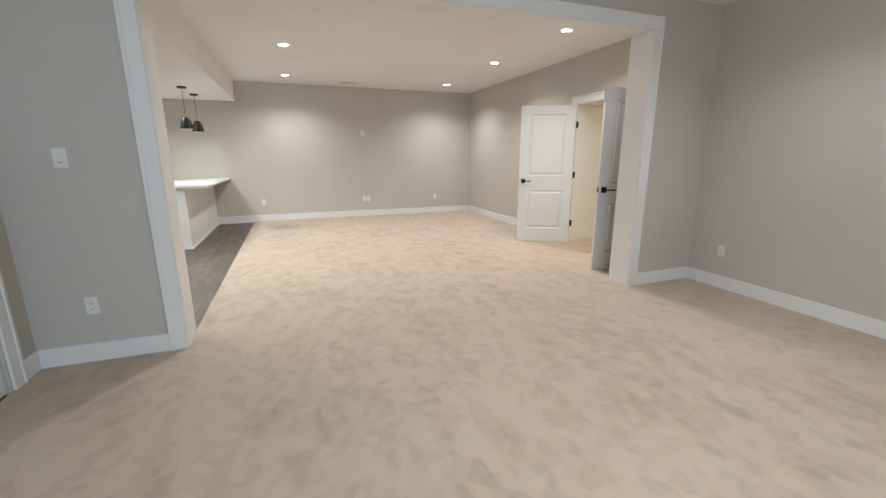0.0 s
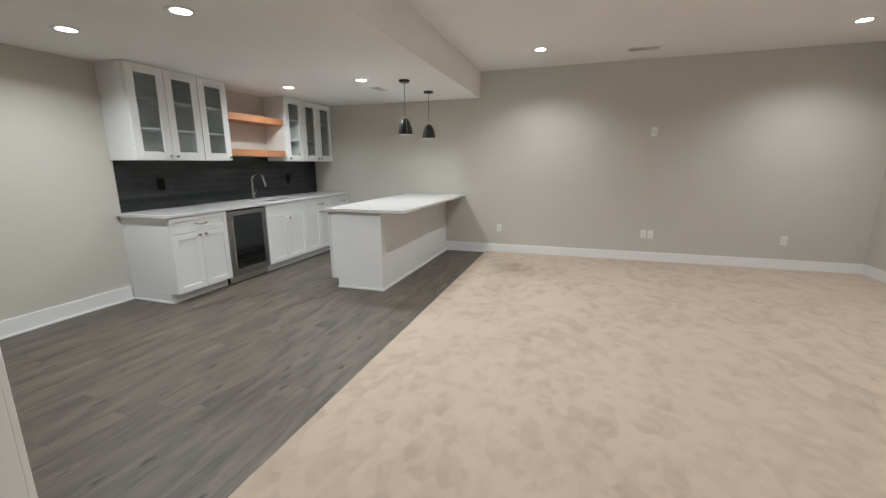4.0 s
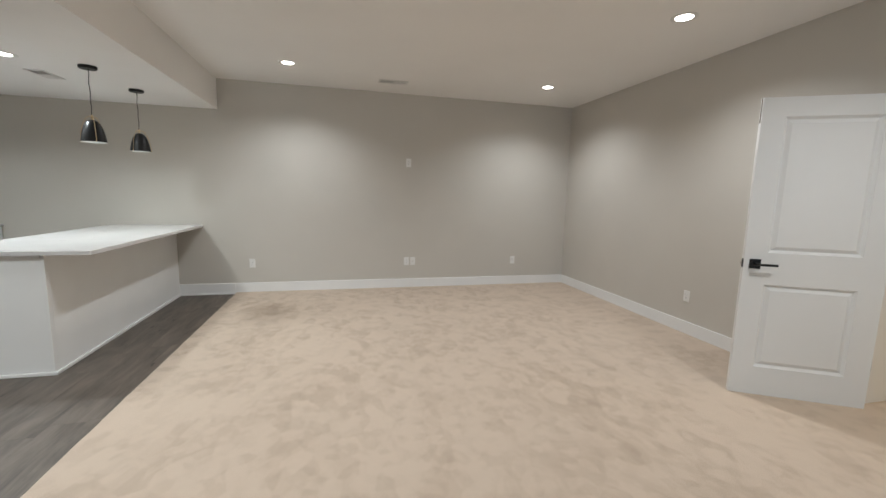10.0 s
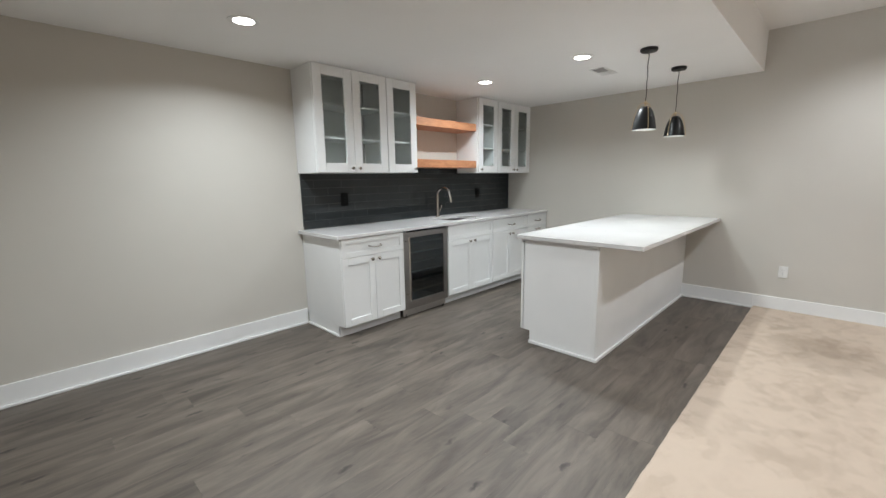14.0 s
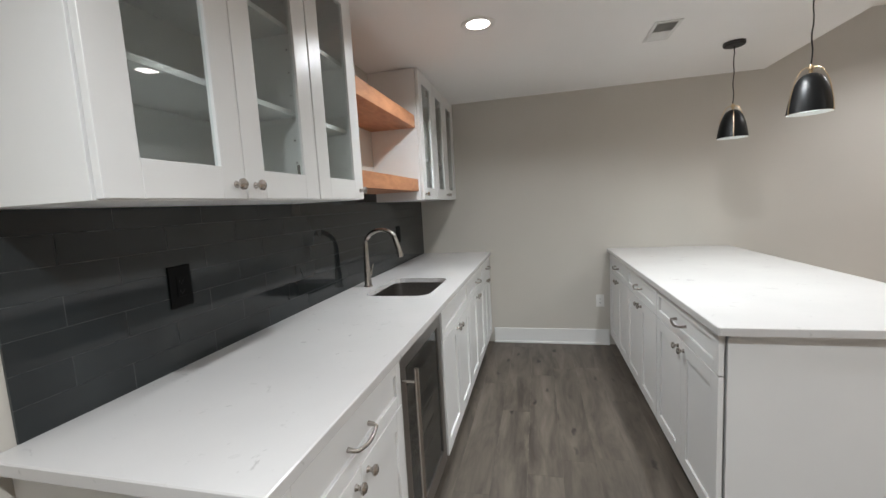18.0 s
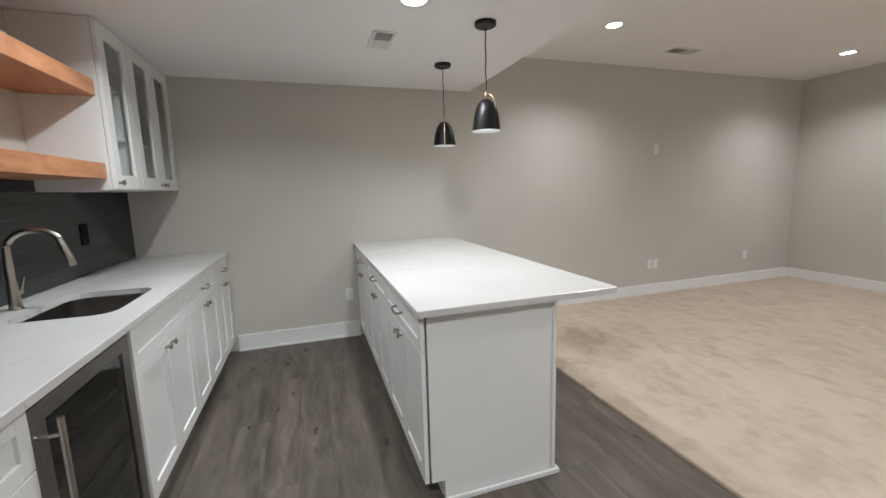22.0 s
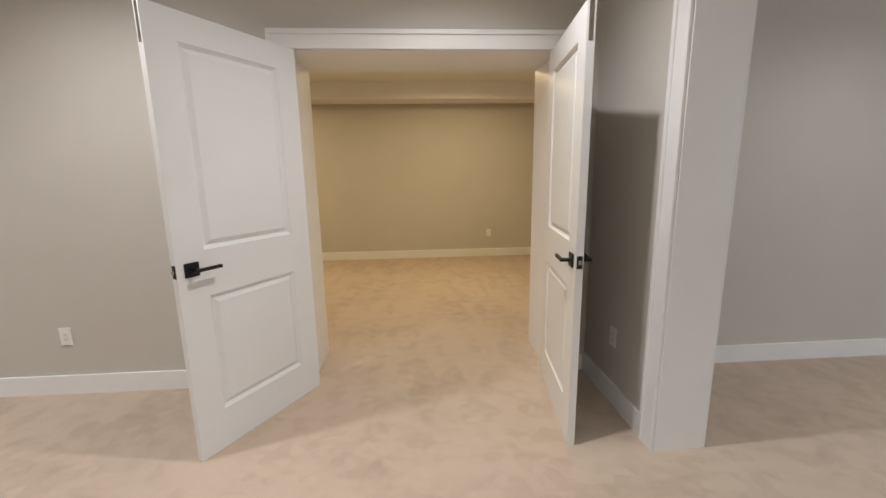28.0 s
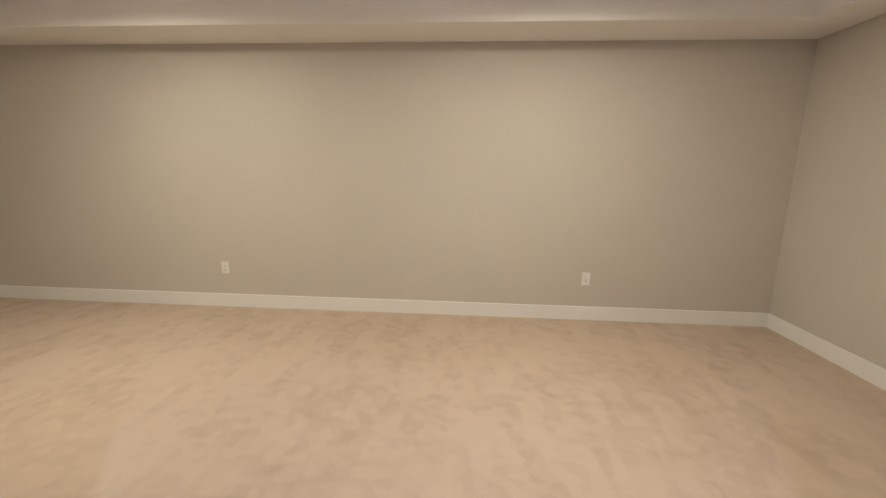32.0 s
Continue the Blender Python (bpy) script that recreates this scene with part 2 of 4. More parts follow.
def wood_material(name, dark, light, rough, along="Y", stretch=14.0, knots=0.0, length=0.9, tones=0.04):
    m = bpy.data.materials.new(name)
    m.use_nodes = True
    n, l = m.node_tree.nodes, m.node_tree.links
    p = n["Principled BSDF"]
    p.inputs["Roughness"].default_value = rough
    out = n.new("ShaderNodeNewGeometry").outputs["Position"]
    info = n.new("ShaderNodeObjectInfo")
    shift = n.new("ShaderNodeVectorMath")
    shift.operation = "MULTIPLY_ADD"
    shift.inputs[1].default_value = (17, 31, 7)
    l.new(info.outputs["Random"], shift.inputs[0])
    l.new(out, shift.inputs[2])
    mp = n.new("ShaderNodeMapping")
    s = [stretch, stretch, stretch]
    s["XYZ".index(along)] = length
    mp.inputs["Scale"].default_value = s
    l.new(shift.outputs[0], mp.inputs["Vector"])
    g = n.new("ShaderNodeTexNoise")
    g.inputs["Scale"].default_value, g.inputs["Detail"].default_value, g.inputs["Roughness"].default_value = 1.0, 6, 0.62
    g.inputs["Distortion"].default_value = 0.6
    l.new(mp.outputs[0], g.inputs["Vector"])
    mp2 = n.new("ShaderNodeMapping")
    s2 = [90.0, 90.0, 90.0]
    s2["XYZ".index(along)] = 3.0
    mp2.inputs["Scale"].default_value = s2
    l.new(shift.outputs[0], mp2.inputs["Vector"])
    g2 = n.new("ShaderNodeTexNoise")
    g2.inputs["Scale"].default_value, g2.inputs["Detail"].default_value = 1.0, 3
    l.new(mp2.outputs[0], g2.inputs["Vector"])
    add = n.new("ShaderNodeMath")
    add.operation = "MULTIPLY_ADD"
    l.new(g2.outputs["Fac"], add.inputs[0])
    add.inputs[1].default_value = 0.11
    l.new(g.outputs["Fac"], add.inputs[2])
    tone = n.new("ShaderNodeMath")
    tone.operation = "MULTIPLY_ADD"
    l.new(info.outputs["Random"], tone.inputs[0])
    tone.inputs[1].default_value = tones
    l.new(add.outputs[0], tone.inputs[2])
    ramp = n.new("ShaderNodeValToRGB")
    ramp.color_ramp.elements[0].position, ramp.color_ramp.elements[1].position = 0.36, 0.86
    ramp.color_ramp.elements[0].color, ramp.color_ramp.elements[1].color = (*dark, 1), (*light, 1)
    l.new(tone.outputs[0], ramp.inputs["Fac"])
    colour = ramp.outputs["Color"]
    if knots:
        mp3 = n.new("ShaderNodeMapping")
        s3 = [11.0, 11.0, 11.0]
        s3["XYZ".index(along)] = 3.4
        mp3.inputs["Scale"].default_value = s3
        wob = n.new("ShaderNodeTexNoise")
        wob.inputs["Scale"].default_value, wob.inputs["Detail"].default_value = 22, 2
        l.new(shift.outputs[0], wob.inputs["Vector"])
        wander = n.new("ShaderNodeVectorMath")
        wander.operation = "MULTIPLY_ADD"
        wander.inputs[1].default_value = (0.045, 0.06, 0.0)
        l.new(wob.outputs["Color"], wander.inputs[0])
        l.new(shift.outputs[0], wander.inputs[2])
        l.new(wander.outputs[0], mp3.inputs["Vector"])
        v = n.new("ShaderNodeTexVoronoi")
        v.inputs["Scale"].default_value = 1.0
        l.new(mp3.outputs[0], v.inputs["Vector"])
        k = n.new("ShaderNodeMapRange")
        k.interpolation_type = "SMOOTHSTEP"
        k.inputs["From Min"].default_value, k.inputs["From Max"].default_value = 0.05, 0.21
        k.inputs["To Min"].default_value, k.inputs["To Max"].default_value = 1 - knots, 1.0
        l.new(v.outputs["Distance"], k.inputs["Value"])
        rare = n.new("ShaderNodeSeparateColor")
        l.new(v.outputs["Color"], rare.inputs[0])
        some = n.new("ShaderNodeMath")
        some.operation = "GREATER_THAN"
        some.inputs[1].default_value = 0.52
        l.new(rare.outputs[0], some.inputs[0])
        keepk = n.new("ShaderNodeMath")
        keepk.operation = "MAXIMUM"
        l.new(k.outputs[0], keepk.inputs[0])
        l.new(some.outputs[0], keepk.inputs[1])
        k = keepk
        sc = n.new("ShaderNodeVectorMath")
        sc.operation = "SCALE"
        l.new(colour, sc.inputs[0])
        l.new(k.outputs[0], sc.inputs["Scale"])
        colour = sc.outputs[0]
    l.new(colour, p.inputs["Base Color"])
    b = n.new("ShaderNodeBump")
    b.inputs["Strength"].default_value, b.inputs["Distance"].default_value = 0.15, 0.001
    l.new(add.outputs[0], b.inputs["Height"])
    l.new(b.outputs["Normal"], p.inputs["Normal"])
    return m


def quartz_material():
    m = material("white_quartz", (0.61, 0.595, 0.585), rough=0.22, vary=0.03, scale=3, bump_scale=500, grain=0.25)
    n, l = m.node_tree.nodes, m.node_tree.links
    p = n["Principled BSDF"]
    pos = n.new("ShaderNodeNewGeometry")
    v = n.new("ShaderNodeTexNoise")
    v.inputs["Scale"].default_value, v.inputs["Detail"].default_value, v.inputs["Distortion"].default_value = 15.0, 4, 1.4
    l.new(pos.outputs["Position"], v.inputs["Vector"])
    k = n.new("ShaderNodeMapRange")
    k.inputs["From Min"].default_value, k.inputs["From Max"].default_value = 0.665, 0.74
    k.inputs["To Min"].default_value, k.inputs["To Max"].default_value = 0.0, 0.5
    l.new(v.outputs["Fac"], k.inputs["Value"])
    mx = n.new("ShaderNodeMix")
    mx.data_type = "RGBA"
    l.new(k.outputs[0], mx.inputs[0])
    old = p.inputs["Base Color"].links[0].from_socket
    l.new(old, mx.inputs[6])
    mx.inputs[7].default_value = (0.34, 0.33, 0.32, 1)
    l.new(mx.outputs[2], p.inputs["Base Color"])
    return m


def tile_material():
    m = material("dark_glazed_tile", (0.0210, 0.0245, 0.0258), rough=0.075, vary=0.08, scale=9, bump=0.02, bump_scale=8, spec=0.38)
    n, l = m.node_tree.nodes, m.node_tree.links
    p = n["Principled BSDF"]
    info = n.new("ShaderNodeObjectInfo")
    k = n.new("ShaderNodeMapRange")
    k.inputs["To Min"].default_value, k.inputs["To Max"].default_value = 0.9, 1.1
    l.new(info.outputs["Random"], k.inputs["Value"])
    sc = n.new("ShaderNodeVectorMath")
    sc.operation = "SCALE"
    l.new(p.inputs["Base Color"].links[0].from_socket, sc.inputs[0])
    l.new(k.outputs[0], sc.inputs["Scale"])
    l.new(sc.outputs[0], p.inputs["Base Color"])
    return m


PAINT = material("greige_wall_paint", (0.557, 0.5265, 0.477), rough=0.62, vary=0.025, scale=1.3, bump=0.12, bump_scale=420, spec=0.3)
CEILING = material("flat_ceiling_paint", (0.85, 0.835, 0.82), rough=0.9, vary=0.02, scale=1.1, bump=0.12, bump_scale=350, spec=0.2)
TRIM = material("semi_gloss_white_trim", (0.80, 0.795, 0.785), rough=0.35, vary=0.02, scale=2, bump=0.03, bump_scale=120)
DOORWHITE = material("painted_door_white", (0.755, 0.75, 0.735), rough=0.4, vary=0.02, scale=2, bump=0.05, bump_scale=200)
CABINET = material("white_cabinet_lacquer", (0.77, 0.765, 0.755), rough=0.33, vary=0.02, scale=3, bump=0.02, bump_scale=90)
INSIDE = material("white_melamine", (0.74, 0.74, 0.73), rough=0.45, vary=0.02, scale=3)
CARPET = carpet_material()
PLANK = wood_material("grey_vinyl_plank", (0.053, 0.043, 0.0345), (0.188, 0.156, 0.127), 0.50, "Y", 10.0, knots=0.68, length=1.8, tones=0.025)
SUBFLOOR = material("dark_underlay", (0.05, 0.045, 0.04), rough=0.9)
QUARTZ = quartz_material()
TILE = tile_material()
GROUT = material("grey_grout", (0.074, 0.078, 0.077), rough=0.9, vary=0.1, scale=40)
CHERRY = wood_material("oiled_cherry_shelf", (0.33, 0.132, 0.060), (0.58, 0.285, 0.145), 0.45, "Y", 17.0, length=6.0)
STEEL = material("brushed_stainless", (0.53, 0.505, 0.48), rough=0.32, metal=1.0, vary=0.08, scale=60, bump=0.03, bump_scale=500)
DARKSTEEL = material("dark_brushed_stainless", (0.34, 0.32, 0.305), rough=0.32, metal=1.0, vary=0.08, scale=60, bump=0.03, bump_scale=500)
NICKEL = material("brushed_nickel", (0.46, 0.425, 0.39), rough=0.26, metal=1.0, vary=0.04)
BRASS = material("aged_brass", (0.66, 0.52, 0.33), rough=0.3, metal=1.0, vary=0.06)
PLATEBLACK = material("black_plastic", (0.003, 0.003, 0.003), rough=0.5, vary=0.05, spec=0.08)
BLACK = material("matte_black_metal", (0.007, 0.007, 0.0072), rough=0.42, vary=0.1, spec=0.35)
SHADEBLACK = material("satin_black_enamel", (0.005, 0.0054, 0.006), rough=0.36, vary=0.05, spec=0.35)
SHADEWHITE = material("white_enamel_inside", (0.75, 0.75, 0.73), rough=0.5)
PLASTIC = material("white_plastic", (0.76, 0.75, 0.73), rough=0.4, vary=0.01)
SLOT = material("dark_slot", (0.03, 0.03, 0.03), rough=0.7)
GRILLE = material("white_grille_metal", (0.70, 0.69, 0.67), rough=0.45)
DUCT = material("dark_duct", (0.40, 0.40, 0.40), rough=0.9)
GLASS = clear_glass("cabinet_glass", (0.87, 0.92, 0.90))
TINTED = clear_glass("tinted_fridge_glass", (0.24, 0.31, 0.345), ior=1.6)
DARKBOX = material("dark_fridge_liner", (0.092, 0.125, 0.15), rough=0.5)
LENS = glowing("led_lens", (1.0, 0.93, 0.84), 14)
LENSWARM = glowing("warm_led_lens", (1.0, 0.80, 0.52), 14)
BULB = glowing("pendant_bulb", (0.85, 1.0, 0.97), 0.85)


# ---------------------------------------------------------------- mesh helpers
def box(bm, a, b, bevel=0.0, seg=1):
    """A box between two corners, with its edges rounded."""
    x0, y0, z0 = (min(p, q) for p, q in zip(a, b))
    x1, y1, z1 = (max(p, q) for p, q in zip(a, b))
    v = [bm.verts.new(p) for p in ((x0, y0, z0), (x1, y0, z0), (x1, y1, z0), (x0, y1, z0), (x0, y0, z1), (x1, y0, z1), (x1, y1, z1), (x0, y1, z1))]
    f = [bm.faces.new([v[i] for i in q]) for q in ((3, 2, 1, 0), (4, 5, 6, 7), (0, 1, 5, 4), (1, 2, 6, 5), (2, 3, 7, 6), (3, 0, 4, 7))]
    if bevel:
        edges = list({e for face in f for e in face.edges})
        bmesh.ops.bevel(bm, geom=edges, offset=bevel, segments=seg, affect="EDGES", profile=0.6)
    return bm


def boxes(*pairs, bevel=0.0, seg=1):
    bm = bmesh.new()
    for a, b in pairs:
        box(bm, a, b, bevel, seg)
    return bm


def lathe(bm, profile, seg=24, at=(0, 0, 0), axis="Z", cap=False):
    """A profile of (radius, height) turned round an axis."""
    rings = []
    for r, h in profile:
        ring = []
        for i in range(seg):
            a = 2 * math.pi * i / seg
            c, s = r * math.cos(a), r * math.sin(a)
            p = {"Z": (c, s, h), "X": (h, c, s), "Y": (c, h, -s)}[axis]
            ring.append(bm.verts.new([p[k] + at[k] for k in range(3)]))
        rings.append(ring)
    for lo, hi in zip(rings, rings[1:]):
        for i in range(seg):
            bm.faces.new((lo[i], lo[(i + 1) % seg], hi[(i + 1) % seg], hi[i]))
    if cap:
        bm.faces.new(list(reversed(rings[0])))
        bm.faces.new(rings[-1])
    return bm


def tube(bm, pts, r, seg=8):
    """A round bar along a line of points; r may be a list."""
    pts = [Vector(p) for p in pts]
    rr = r if isinstance(r, (list, tuple)) else [r] * len(pts)
    rings = []
    for i, p in enumerate(pts):
        d = (pts[min(i + 1, len(pts) - 1)] - pts[max(i - 1, 0)]).normalized()
        up = Vector((0, 0, 1)) if abs(d.z) < 0.9 else Vector((0, 1, 0))
        u = d.cross(up).normalized()
        w = u.cross(d).normalized()
        rings.append([bm.verts.new(p + rr[i] * (math.cos(2 * math.pi * k / seg) * u + math.sin(2 * math.pi * k / seg) * w)) for k in range(seg)])
    for lo, hi in zip(rings, rings[1:]):
        for k in range(seg):
            bm.faces.new((lo[k], lo[(k + 1) % seg], hi[(k + 1) % seg], hi[k]))
    bm.faces.new(list(reversed(rings[0])))
    bm.faces.new(rings[-1])
    return bm


def mesh_of(bm, name, mat, smooth=False):
    bmesh.ops.recalc_face_normals(bm, faces=bm.faces)
    me = bpy.data.meshes.new(name)
    if smooth:
        for f in bm.faces:
            f.smooth = True
    bm.to_mesh(me)
    bm.free()
    me.materials.append(mat)
    if smooth:
        me.set_sharp_from_angle(angle=radians(40))
    return me


def part(name, bm, mat, parent, label="", smooth=False):
    """One mesh under a thing or under a part, in the parent's own space."""
    ob = new(name, mesh_of(bm, name, mat, smooth))
    ob.parent = parent
    if label:
        ob["label"] = label
    return ob


def thing(name, m, label, category, group=""):
    """An Empty at a thing's base, to parent its parts."""
    ob = new(name)
    ob.empty_display_size = 0.1
    ob.matrix_world = m
    return tagged(ob, label, category, group)


def solid(name, bm, mat, label, category, group="", smooth=False):
    return tagged(new(name, mesh_of(bm, name, mat, smooth)), label, category, group)


def structure(name, bm, mat, label="", smooth=False):
    return tagged(new(name, mesh_of(bm, name, mat, smooth)), label, "", "", "structure")


# ---------------------------------------------------------------- the plan
XL, XR, YF = -3.67, 4.25, 8.96          # bar wall, door wall, far wall
YD0, YD1 = 2.966, 3.21                  # the wall with the wide opening
OX0, OX1, OZ = -0.53, 3.405, 2.44       # that opening
XSOF = -0.676                           # side of the dropped ceiling over the bar
XEDGE = -0.552                          # where carpet meets planks
DY0, DY1, DZ = 3.46, 5.04, 2.065        # double door opening
XY0, XY1, YY0, YY1 = 4.735, 8.08, 1.585, 9.1   # room behind the double doors
DENX, DENY = -1.362, -2.7                # den: side wall and back wall
TOP = 2.9
JT = 0.02                               # jamb board thickness

structure("wall_far", boxes(((XL - 0.15, YF, 0), (XR, YF + 0.15, TOP))), PAINT, "greige painted far wall")
structure("wall_bar", boxes(((XL - 0.15, YD1, 0), (XL, YF, TOP))), PAINT, "greige painted wall behind the bar cabinets")
structure("wall_opening", boxes(
    ((XL - 0.15, YD0, 0), (OX0 - JT, YD1, TOP)),
    ((OX1 + JT, YD0, 0), (XR, YD1, TOP)),
    ((OX0 - JT, YD0, OZ + JT), (OX1 + JT, YD1, TOP))), PAINT, "greige wall with a wide cased opening")
structure("wall_door", boxes(
    ((XR, DENY - 0.15, 0), (XY0, DY0 - JT, TOP)),
    ((XR, DY1 + JT, 0), (XY0, YF + 0.15, TOP)),
    ((XR, DY0 - JT, DZ + JT), (XY0, DY1 + JT, TOP))), PAINT, "greige wall with a double door opening")
structure("wall_den_side", boxes(((DENX - 0.15, DENY, 0), (DENX, 1.88, TOP)), ((DENX - 0.15, 2.69, 0), (DENX, YD0, TOP)),
                                 ((DENX - 0.15, 1.88, 2.06), (DENX, 2.69, TOP))), PAINT, "greige den side wall")
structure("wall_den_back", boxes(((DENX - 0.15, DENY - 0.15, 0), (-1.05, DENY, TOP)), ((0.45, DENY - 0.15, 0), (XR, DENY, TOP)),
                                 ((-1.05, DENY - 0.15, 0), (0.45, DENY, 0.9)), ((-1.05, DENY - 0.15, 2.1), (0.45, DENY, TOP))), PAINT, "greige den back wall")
structure("wall_store_far", boxes(((XY1, YY0 - 0.15, 0), (XY1 + 0.15, YY1 + 0.15, TOP))), PAINT, "greige far wall of the side room")
structure("wall_store_side", boxes(((XY0, YY0 - 0.15, 0), (XY1, YY0, TOP))), PAINT, "greige side wall of the side room")
structure("wall_store_end", boxes(((XY0, YY1, 0), (XY1, YY1 + 0.15, TOP))), PAINT, "greige end wall of the side room")

structure("ceiling_main", boxes(((XSOF, YD1, CEIL), (XR, YF, TOP))), CEILING, "flat white ceiling")
structure("ceiling_den", boxes(((DENX, DENY, CEIL), (XR, YD0, TOP))), CEILING, "flat white den ceiling")
structure("ceiling_store", boxes(((XY0, YY0, STORE), (XY1, YY1, TOP))), CEILING, "flat white side room ceiling")
structure("ceiling_bar", boxes(((XL, YD1, SOFFIT), (XSOF, YF, TOP))), CEILING, "dropped ceiling over the bar")
structure("ceiling_store_soffit", boxes(((7.63, YY0, 2.375), (XY1, YY1, STORE)), ((XY0, YY0, 2.375), (7.63, 1.95, STORE)), bevel=0.004), CEILING, "dropped soffit round the side room")


# floors
def carpet_slab(bm, x0, y0, x1, y1, round_edge=False):
    top, r = 0.023, 0.010
    if round_edge:
        n = 220
        rows = []
        for i in range(n + 1):
            y = y0 + (y1 - y0) * i / n
            e = x0 + 0.004 * noise.noise((y * 6, 0, 0)) + 0.002 * noise.noise((y * 40, 3, 0))
            rows.append([bm.verts.new(p) for p in ((e, y, -0.02), (e, y, top - r), (e + 0.004, y, top - r * 0.35), (e + r, y, top), (x1, y, top))])
        for a, b in zip(rows, rows[1:]):
            for j in range(4):
                bm.faces.new((a[j], a[j + 1], b[j + 1], b[j]))
    else:
        v = [bm.verts.new(p) for p in ((x0, y0, top), (x1, y0, top), (x1, y1, top), (x0, y1, top))]
        bm.faces.new(v)


bm = bmesh.new()
carpet_slab(bm, XEDGE, YD1 - 0.01, 3.0, YF, True)
carpet_slab(bm, 3.0, YD1 - 0.01, XR, YF)
carpet_slab(bm, DENX, DENY, XR, YD1 - 0.01)
carpet_slab(bm, XR, DY0 - 0.05, XY0, DY1 + 0.05)
carpet_slab(bm, XY0, YY0, XY1, YY1)
structure("floor_carpet", bm, CARPET, "beige cut-pile carpet with brushed patches", smooth=True)
structure("floor_slab", boxes(((-4, -3, -0.2), (8.4, 9.4, -0.021))), SUBFLOOR, "concrete slab under the floors")
floor_planks = structure("floor_planks", boxes(((XL, YD1, -0.02), (XEDGE + 0.002, YF, -0.006))), SUBFLOOR, "dark grey wood-look plank floor")


# trim
def skirting(name, x0, y0, x1, y1, nx, ny, shoe=False, floor=0.0):
    """A baseboard along a wall; (nx, ny) points into the room."""
    t, h = 0.016, 0.148
    bm = boxes(((x0, y0, floor), (x1 + nx * t, y1 + ny * t, h)), bevel=0.004, seg=2)
    if shoe:
        box(bm, (x0 + nx * (t + 0.0005), y0 + ny * (t + 0.0005), floor), (x1 + nx * (t + 0.016), y1 + ny * (t + 0.016), 0.02), 0.006, 2)
    return structure(name, bm, TRIM, "white painted baseboard")


CW, CT = 0.105, 0.018
skirting("baseboard_far", -1.245, YF, XEDGE, YF, 0, -1, True)
skirting("baseboard_far_carpet", XEDGE, YF, XR, YF, 0, -1)
skirting("baseboard_bar_gap", -2.97, YF, -1.885, YF, 0, -1, True)
skirting("baseboard_bar", XL, YD1, XL, 5.575, 1, 0, True)
skirting("baseboard_bar_opening", XL, YD1, OX0 - CW, YD1, 0, 1, True)
skirting("baseboard_door_wall", XR, DY1 + CW, XR, YF, -1, 0)
skirting("baseboard_door_wall_short", XR, YD1, XR, DY0 - CW, -1, 0)
skirting("baseboard_stub", OX1 + CW, YD1, XR, YD1, 0, 1)
skirting("baseboard_stub_den", OX1 + CW, YD0, XR, YD0, 0, -1)
skirting("baseboard_den_door_wall", XR, DENY, XR, YD0, -1, 0)
skirting("baseboard_den_left", DENX, YD0, OX0 - CW, YD0, 0, -1)
skirting("baseboard_den_side", DENX, 2.80, DENX, YD0, 1, 0)
skirting("baseboard_den_side_far", DENX, DENY, DENX, 1.77, 1, 0)
skirting("baseboard_den_back", DENX, DENY, XR, DENY, 0, 1)
skirting("baseboard_store_far", XY1, YY0, XY1, YY1, -1, 0)
skirting("baseboard_store_side", XY0, YY0, XY1, YY0, 0, 1)
skirting("baseboard_store_end", XY0, YY1, XY1, YY1, 0, -1)
skirting("baseboard_store_door", XY0, DY1 + CW, XY0, YY1, 1, 0)
skirting("baseboard_store_door_short", XY0, YY0, XY0, DY0 - CW, 1, 0)


def casing(bm, axis, plane, out, a0, a1, top, w=CW, t=CT, band=True):
    """A flat casing with a raised outer band round three sides of an opening in a wall plane."""
    def put(a, b, z0, z1, tt, bev=0.003):
        p, q = (plane, a, z0), (plane + out * tt, b, z1)
        if axis == "Y":
            p, q = (a, plane, z0), (b, plane + out * tt, z1)
        box(bm, p, q, bev)
    put(a0 - w, a0 - 0.004, 0, top + 0.004, t)
    put(a1 + 0.004, a1 + w, 0, top + 0.004, t)
    put(a0 - w, a1 + w, top + 0.0045, top + w, t)
    if band:
        b = 0.022
        put(a0 - w - 0.002, a0 - w + b, 0, top + w - b, t + 0.008)
        put(a1 + w - b, a1 + w + 0.002, 0, top + w - b, t + 0.008)
        put(a0 - w - 0.002, a1 + w + 0.002, top + w - b, top + w + 0.006, t + 0.008)


bm = bmesh.new()
casing(bm, "Y", YD0, -1, OX0, OX1, OZ)
casing(bm, "Y", YD1, 1, OX0, OX1, OZ)
structure("trim_opening_casing", bm, TRIM, "white casing round the wide opening")
structure("trim_opening_jamb", boxes(((OX0 - JT, YD0, 0), (OX0, YD1, OZ)), ((OX1, YD0, 0), (OX1 + JT, YD1, OZ)),
                                     ((OX0 - JT, YD0, OZ), (OX1 + JT, YD1, OZ + JT)), bevel=0.002), TRIM, "white boards lining the wide opening")
bm = bmesh.new()
casing(bm, "X", XR, -1, DY0, DY1, DZ)
casing(bm, "X", XY0, 1, DY0, DY1, DZ)
structure("trim_door_casing", bm, TRIM, "white casing round the double door")
structure("trim_door_jamb", boxes(((XR, DY0 - JT, 0), (XY0, DY0, DZ)), ((XR, DY1, 0), (XY0, DY1 + JT, DZ)),
                                  ((XR, DY0 - JT, DZ), (XY0, DY1 + JT, DZ + JT)), bevel=0.0015), TRIM, "white boards lining the deep double door opening")
jamb_trim = bpy.data.objects["trim_door_jamb"]
